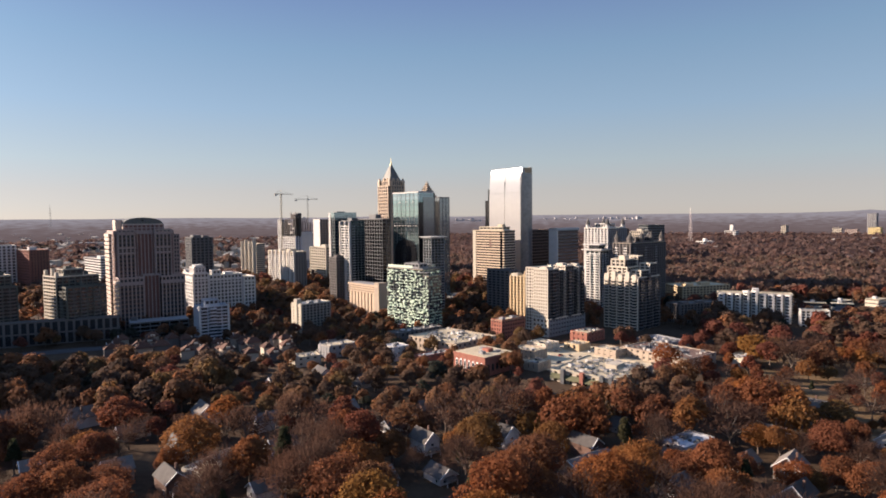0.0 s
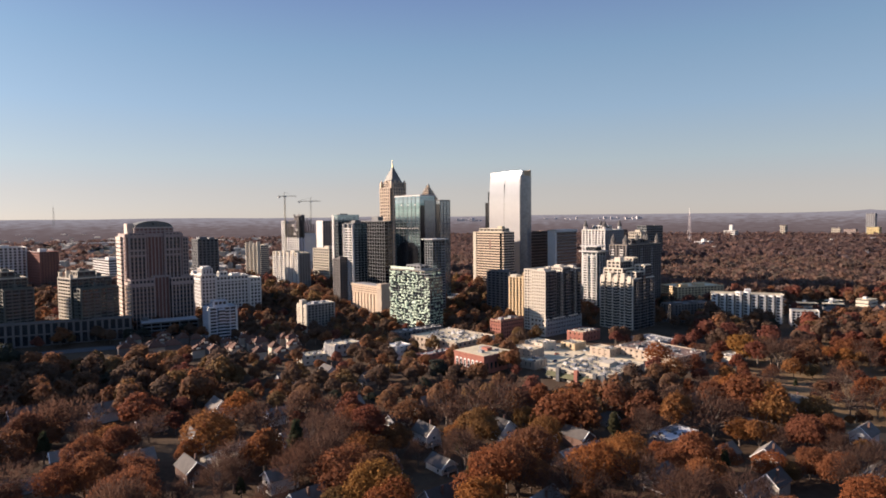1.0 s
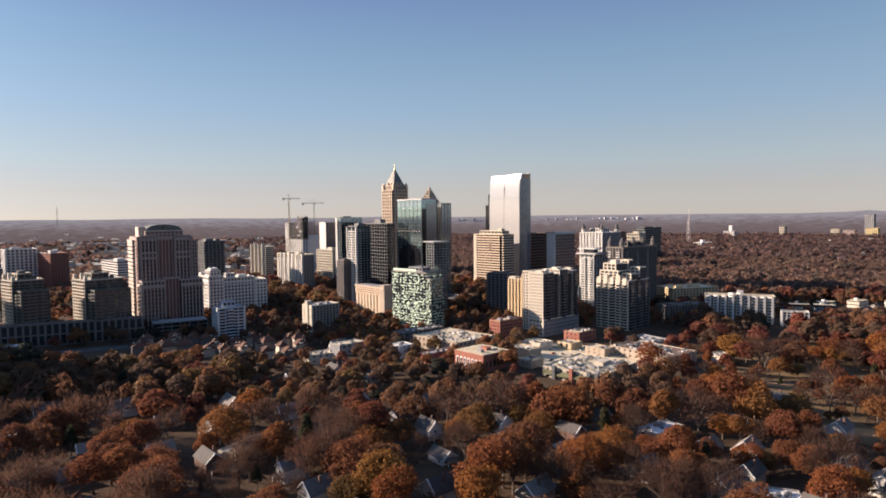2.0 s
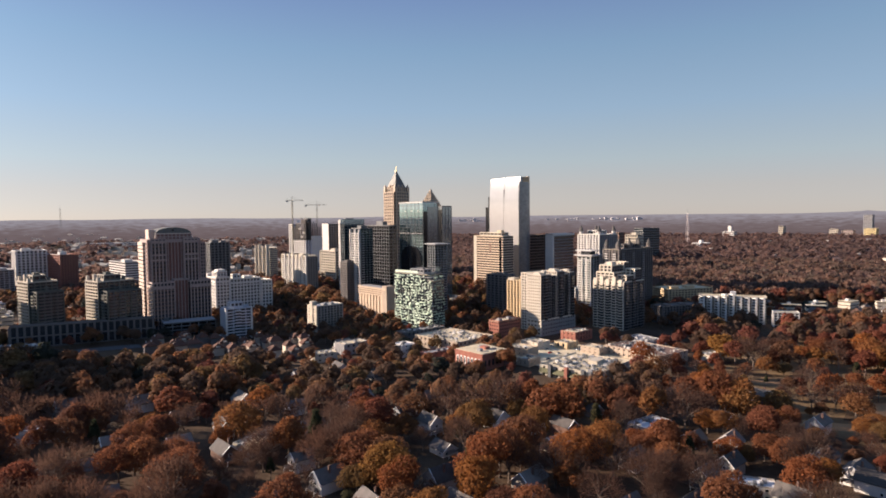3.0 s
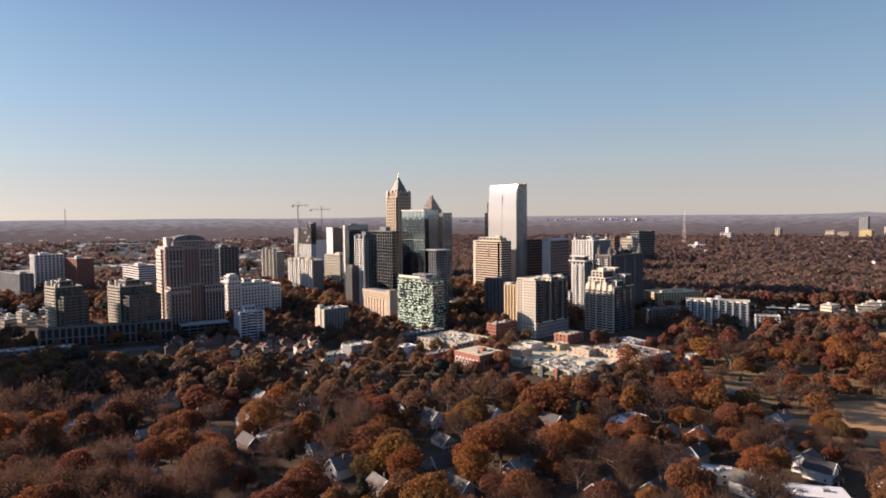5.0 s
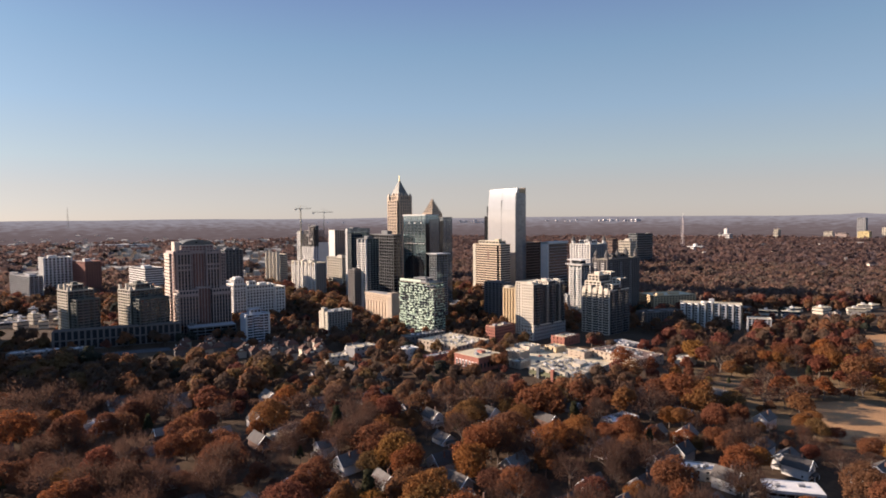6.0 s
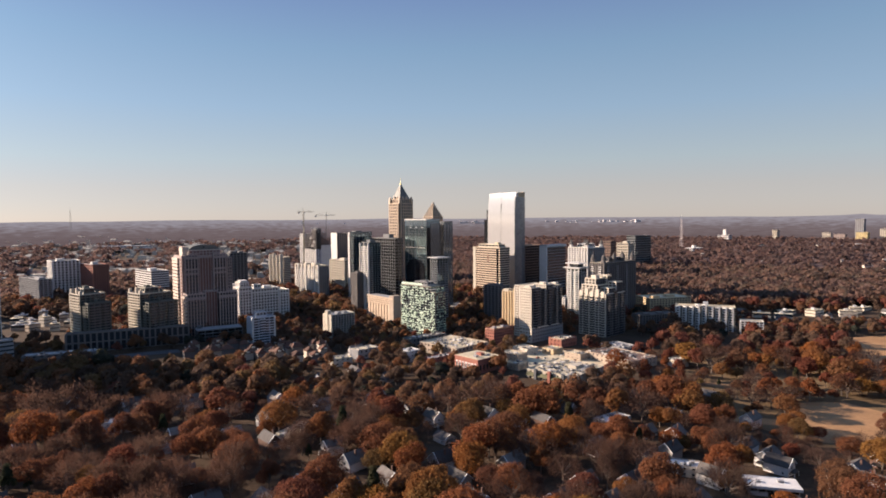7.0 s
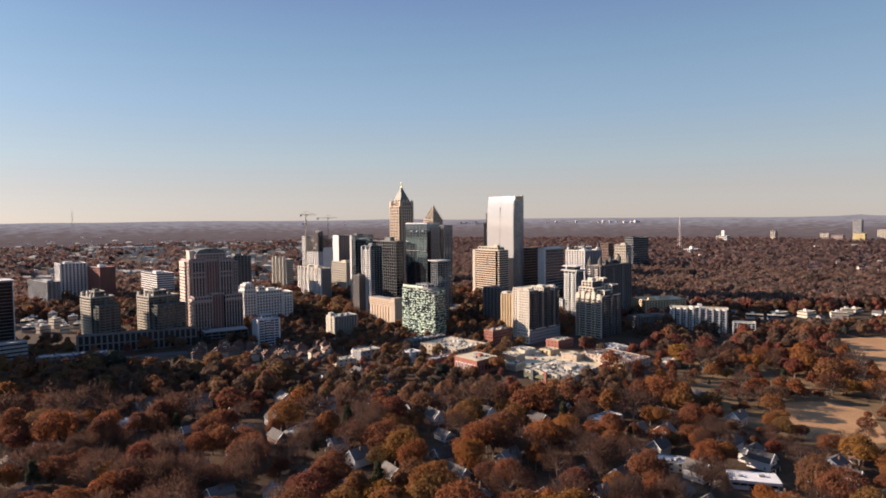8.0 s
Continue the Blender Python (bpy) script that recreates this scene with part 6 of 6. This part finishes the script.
def woods(mid):
    rng = np.random.default_rng(4)
    tm = [dome_cards(rng, 560, 12, 8.5, 18.5, 3, 1.12, 0.3)[0] for k in range(4)]
    tq = [dome_cards(rng, 300, 12, 8.5, 18.5, 3, 1.4, 0.4)[0] for k in range(4)]
    tn = [dome_cards(rng, 150, 10, 8.5, 18.5, 3, 2.0, 0.35)[0] for k in range(4)]
    for kind, word in (("oak", "rust and orange oaks"), ("maple", "dark red maples"), ("hickory", "ochre hickories"), ("bare", "bare grey-brown trees"), ("pine", "dark evergreens")):
        for name, lo, hi, t, seed in (("quarter", -300, 150, tq, 3), ("park", 150, 560, tm, 5), ("street", 560, 2000, tn, 7)):
            spots = [(x, y, s) for x, y, s, k in mid if k == kind and lo <= y < hi]
            if spots:
                scatter(name + "_" + kind + "_trees", spots, t, STANDS[kind], word + (" along streets between towers" if lo == 560 else " between houses and shops"), seed)
    ring = [(math.cos(k * math.pi / 3), math.sin(k * math.pi / 3)) for k in range(7)]
    stem = np.array([t for (a, b), (e, f) in zip(ring, ring[1:]) for t in
                     ([(a * 0.5, b * 0.5, -1), (e * 0.5, f * 0.5, -1), (e * 0.25, f * 0.25, 9)], [(a * 0.5, b * 0.5, -1), (e * 0.25, f * 0.25, 9), (a * 0.25, b * 0.25, 9)])])
    scatter("tree_trunks", [(x, y, s) for x, y, s, k in mid], [stem], BARK, "grey-brown trunks below the joined crowns", 8)
    r = random.Random(9)
    spots = []
    # woods beyond the towers: crowns first, then one rolling canopy towards the horizon
    for k in range(9000):
        d = 860 * (1720 / 860) ** (r.random() ** 0.66)
        a = r.uniform(-0.80, 0.80)
        x, y = d * math.sin(a), -80 + d * math.cos(a)
        if y < 1000 and abs(x) < 0.745 * (y + 160) + 24 and not (y > 830 and abs(x) > 330):
            continue
        if not town(x, y) and free(x, y):
            spots.append((x, y, r.uniform(0.85, 1.5)))
    tf = [dome_cards(rng, 62, 10, 10.0, 15.5, 3, 2.5, 0.6)[0] for k in range(5)]
    scatter("distant_woods", spots, tf, HAZEWOODS, "brown winter woods beyond the towers", 6)
    spots = []
    for k in range(11000):
        d = 1640 * (3850 / 1640) ** (r.random() ** 0.7)
        a = r.uniform(-0.80, 0.80)
        x, y = d * math.sin(a), -80 + d * math.cos(a)
        if not town(x, y) and free(x, y):
            spots.append((x, y, r.uniform(0.9, 1.5)))
    tf = [dome_cards(rng, 11, 6, 9.5, 17.5, 6, 5.2, 0.7)[0] for k in range(5)]
    scatter("far_crowns", spots, tf, HAZETOPS, "single crowns standing above far woods", 9)
    spots = []
    for k in range(2000):
        d = 420 * (3950 / 330) ** r.random()
        a = r.uniform(0.83, 2 * math.pi - 0.83)
        spots.append((d * math.sin(a), -80 + d * math.cos(a), r.uniform(0.8, 1.2) * (1 + d / 4000)))
    tf = [crown_cards(rng, 18, 12, 9.0, 14, 3, 3.6, False, 1.1)[0] for k in range(5)]
    scatter("outlying_woods", spots, tf, HAZEWOODS, "brown winter woods round the old quarter", 6)
    canopy()


def town(x, y):
    """Where the distant suburb's roofs leave few trees."""
    return x < -150 and 1080 < y < 3500 and noise.noise((x / 130, y / 170, 2)) > -0.10


def canopy():
    """The tree tops of far woods as one uneven surface."""
    r, nr, na = random.Random(3), 170, 430
    verts, faces = [], []
    for i in range(nr + 1):
        d = 930 + 2930 * (i / nr) ** 1.25
        for k in range(na + 1):
            a = -0.86 + 1.72 * (k + r.uniform(-0.4, 0.4)) / na
            q = d + r.uniform(-5, 5)
            x, y = q * math.sin(a), -80 + q * math.cos(a)
            bump = 6 * noise.noise((x / 60, y / 90, 5.0)) + r.uniform(-3.8, 3.8)
            # the near part runs low under the crowns, added to lighten their gaps
            verts.append((x, y, height(x, y) + 7 + 4 * smooth(1300, 1800, d) + bump * (0.5 + 0.5 * smooth(1300, 1800, d))))
    for i in range(nr):
        for k in range(na):
            p = i * (na + 1) + k
            if (verts[p][1] > 1015 or (abs(verts[p][0]) > 345 and verts[p][1] > 840)) and not town(verts[p][0], verts[p][1]) and free(verts[p][0], verts[p][1]):
                faces.append((p, p + 1, p + na + 2, p + na + 1))
    me = bpy.data.meshes.new("far_canopy")
    me.from_pydata(verts, [], faces)
    me.materials.append(HAZECANOPY)
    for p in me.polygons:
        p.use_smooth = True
    tagged(new("far_canopy", me), "brown tree tops greyed by painted haze, reaching to the horizon", "woods", kind="stuff")


# ---- far buildings ----
def radio_mast(x, y, h, w, material):
    r = site("radio_mast", x, y, 20, w, w, "slender lattice radio mast above the woods", "mast", margin=0, ground=True)
    bm = bmesh.new()
    n = 22
    for i in range(n):
        z0, z1 = h * i / n, h * (i + 1) / n
        a, b = w * (1 - 0.75 * i / n), w * (1 - 0.75 * (i + 1) / n)
        for p, q in (((-1, -1), (1, -1)), ((1, -1), (1, 1)), ((1, 1), (-1, 1)), ((-1, 1), (-1, -1))):
            bm_bar(bm, (p[0] * a / 2, p[1] * a / 2, z0), (p[0] * b / 2, p[1] * b / 2, z1), 0.32)
            bm_bar(bm, (p[0] * a / 2, p[1] * a / 2, z0), (q[0] * b / 2, q[1] * b / 2, z1), 0.2)
    part("lattice", bm, material, r, "red and white painted lattice")
    blk("antenna", r, WHITE, -0.4, -0.4, h, 0.8, 0.8, h * 0.12)


def far_things():
    radio_mast(935, 2300, 130, 12, mat("mast_paint", (0.50, 0.44, 0.42), 0.6))
    radio_mast(-2400, 3740, 150, 12, STEEL)
    plain_tower("dark_glass_office", 505, 1500, 30, 60, 30, 92, "distant dark teal office block", "office building", SLATE, G_BLUE, fh=6.4, sp=2.4, bay=8, pw=0.6)
    plain_tower("buff_office", 424, 1290, 42, 26, 30, 82, "distant buff office block with a grey top", "office building", CREAM, G_DARK, [(4, 5, 12, 12, 5)], fh=6.4, sp=2.4, bay=5, pw=1.6)
    plain_tower("grey_office", 375, 1260, 42, 20, 20, 88, "distant brown-grey office block", "office building", BROWN, G_DARK, fh=6.4, sp=2.4, bay=5, pw=1.6)
    plain_tower("white_tiered_tower", 1480, 3080, 40, 40, 55, 38, "distant white building with a stepped tower", "apartment building", WHITE, G_DARK, [(8, 16, 14, 16, 30)], fh=9, sp=4, bay=9, pw=2)
    plain_tower("pale_far_slab", 1745, 3100, 42, 40, 22, 62, "distant pale slab with a shaded side", "apartment building", CREAM, G_DARK, fh=9, sp=4, bay=9, pw=2)
    plain_tower("small_far_block", 2060, 3150, 40, 22, 40, 44, "distant small cream block", "apartment building", CREAM, G_DARK, fh=9, sp=4, bay=9, pw=2)
    plain_tower("yellow_far_block", 2112, 2940, 40, 42, 50, 50, "distant yellow slab on the skyline", "apartment building", mat("pale_yellow_stucco", (0.55, 0.44, 0.22), 0.8), G_DARK, fh=7, sp=3.6, bay=9, pw=2.4)
    plain_tower("far_tower", 2150, 3023, 40, 34, 38, 118, "distant grey tower on the skyline", "apartment tower", GREY, G_DARK, fh=7, sp=3.6, bay=9, pw=2.4)
    plain_tower("far_cream_slab", 2215, 2928, 40, 28, 40, 68, "distant cream slab on the skyline", "apartment building", CREAM, G_DARK, fh=7, sp=3.6, bay=9, pw=2.4)
    plain_tower("far_pink_slab", 2040, 3001, 40, 34, 50, 40, "distant pinkish slab on the skyline", "apartment building", PINK, G_DARK, fh=7, sp=3.6, bay=9, pw=2.4)
    plain_tower("long_white_warehouse", -1640, 2700, 12, 230, 50, 22, "distant long white-roofed warehouse", "warehouse", WHITE, G_DARK, fh=11, sp=8, bay=17, pw=2, roof=WHITEROOF)
    plain_tower("white_estate_block", 890, 2080, 30, 60, 30, 26, "distant white low block below the mast", "apartment building", WHITE, G_DARK, [(20, 8, 12, 10, 10)], fh=9, sp=4, bay=9, pw=2, roof=WHITEROOF)
    r = random.Random(30)
    bm = bmesh.new()
    for k in range(1500):
        left = k < 1360
        x, y = (r.uniform(-2500, -120), 1080 + 2500 * r.random() ** 1.3) if left else (r.uniform(300, 2200), r.uniform(1050, 2600))
        if not free(x, y) or abs(x) > 0.8 * (y + 160):
            continue
        w = r.uniform(7, 26) * (1.0 if left else 0.8)
        z = height(x, y)
        w, d, h, rise = w * r.uniform(0.8, 1.6), w * r.uniform(0.5, 1.0), r.uniform(7, 15) + (3 if left else 5), r.choice((0, 0, 3.5))
        bm_box(bm, x, y, z - 1, w, d, h)
        if rise:
            bm_prism(bm, [(x - 0.4, y - 0.4), (x + w + 0.4, y - 0.4), (x + w + 0.4, y + d + 0.4), (x - 0.4, y + d + 0.4)], z + h - 1, [(x + 1, y + d / 2 - 0.2), (x + w - 1, y + d / 2 - 0.2), (x + w - 1, y + d / 2 + 0.2), (x + 1, y + d / 2 + 0.2)], z + h + rise)
    me = bpy.data.meshes.new("distant_roofs")
    bm.to_mesh(me)
    bm.free()
    me.materials.append(mat("weathered_far_roof", (0.43, 0.385, 0.32), 0.9, vary=0.5, scale=0.02))
    tagged(new("distant_roofs", me), "scatter of small pale roofs among distant woods", "buildings", kind="stuff")


def skyline():
    """The next town's towers, a pale row far off at the horizon."""
    r = random.Random(12)
    bm = bmesh.new()
    for lo, hi, n in ((0.02, 0.07, 16), (0.16, 0.31, 26), (-0.25, -0.16, 5)):
        for k in range(n):
            a, d = r.uniform(lo, hi), r.uniform(4600, 4660)
            x, y, w = d * math.sin(a), -80 + d * math.cos(a), r.uniform(7, 26)
            bm_box(bm, x, y, 60, w, w, r.uniform(42, 52) + (r.uniform(0, 14) if r.random() < 0.25 else 0))
    me = bpy.data.meshes.new("distant_skyline")
    bm.to_mesh(me)
    bm.free()
    me.materials.append(mat("far_pale_concrete", (0.50, 0.47, 0.46), 0.9, vary=0.4, scale=0.02))
    tagged(new("distant_skyline", me), "faint row of pale towers far off at the horizon", "buildings", kind="stuff")


skyline()


def pale_low_building(x, y, al, lu, lv, h, wall=CREAM):
    r = site("pale_low_building", x, y, al, lu, lv, "low pale stucco building with a flat light roof", "building", "pale low buildings", margin=6, ground=True)
    claim(x, y - 30, 30, 26, 0, 0)
    block(r, 0, 0, 0, lu, lv, h, wall, G_DARK, 5.0, 3.4, 6, 0.0, roof=PALE if wall is not TAN else GREY, lip=0)
    rooftop(r, h + 0.4, [(lu * 0.3, lv * 0.4, 4, 4, 2.6)], WHITE)


rng = random.Random(64)
for k in range(20):
    pale_low_building(-598 + 7.2 * k + rng.uniform(-5, 5), 700 - 30 * (k % 4) + rng.uniform(-6, 6), rng.choice((24, 30, 62)), rng.uniform(8, 16), rng.uniform(9, 18), rng.choice((4.5, 6.5, 9, 13)), rng.choice((CREAM, TAN, TAN, SAND)))
for k in range(9):
    pale_low_building(432 + 34 * k + rng.uniform(-8, 8), 735 + 5 * k + rng.uniform(-22, 22), rng.choice((-22, 30, 62)), rng.uniform(12, 24), rng.uniform(9, 16), rng.choice((5, 7, 9)))
far_things()
woods(plant())
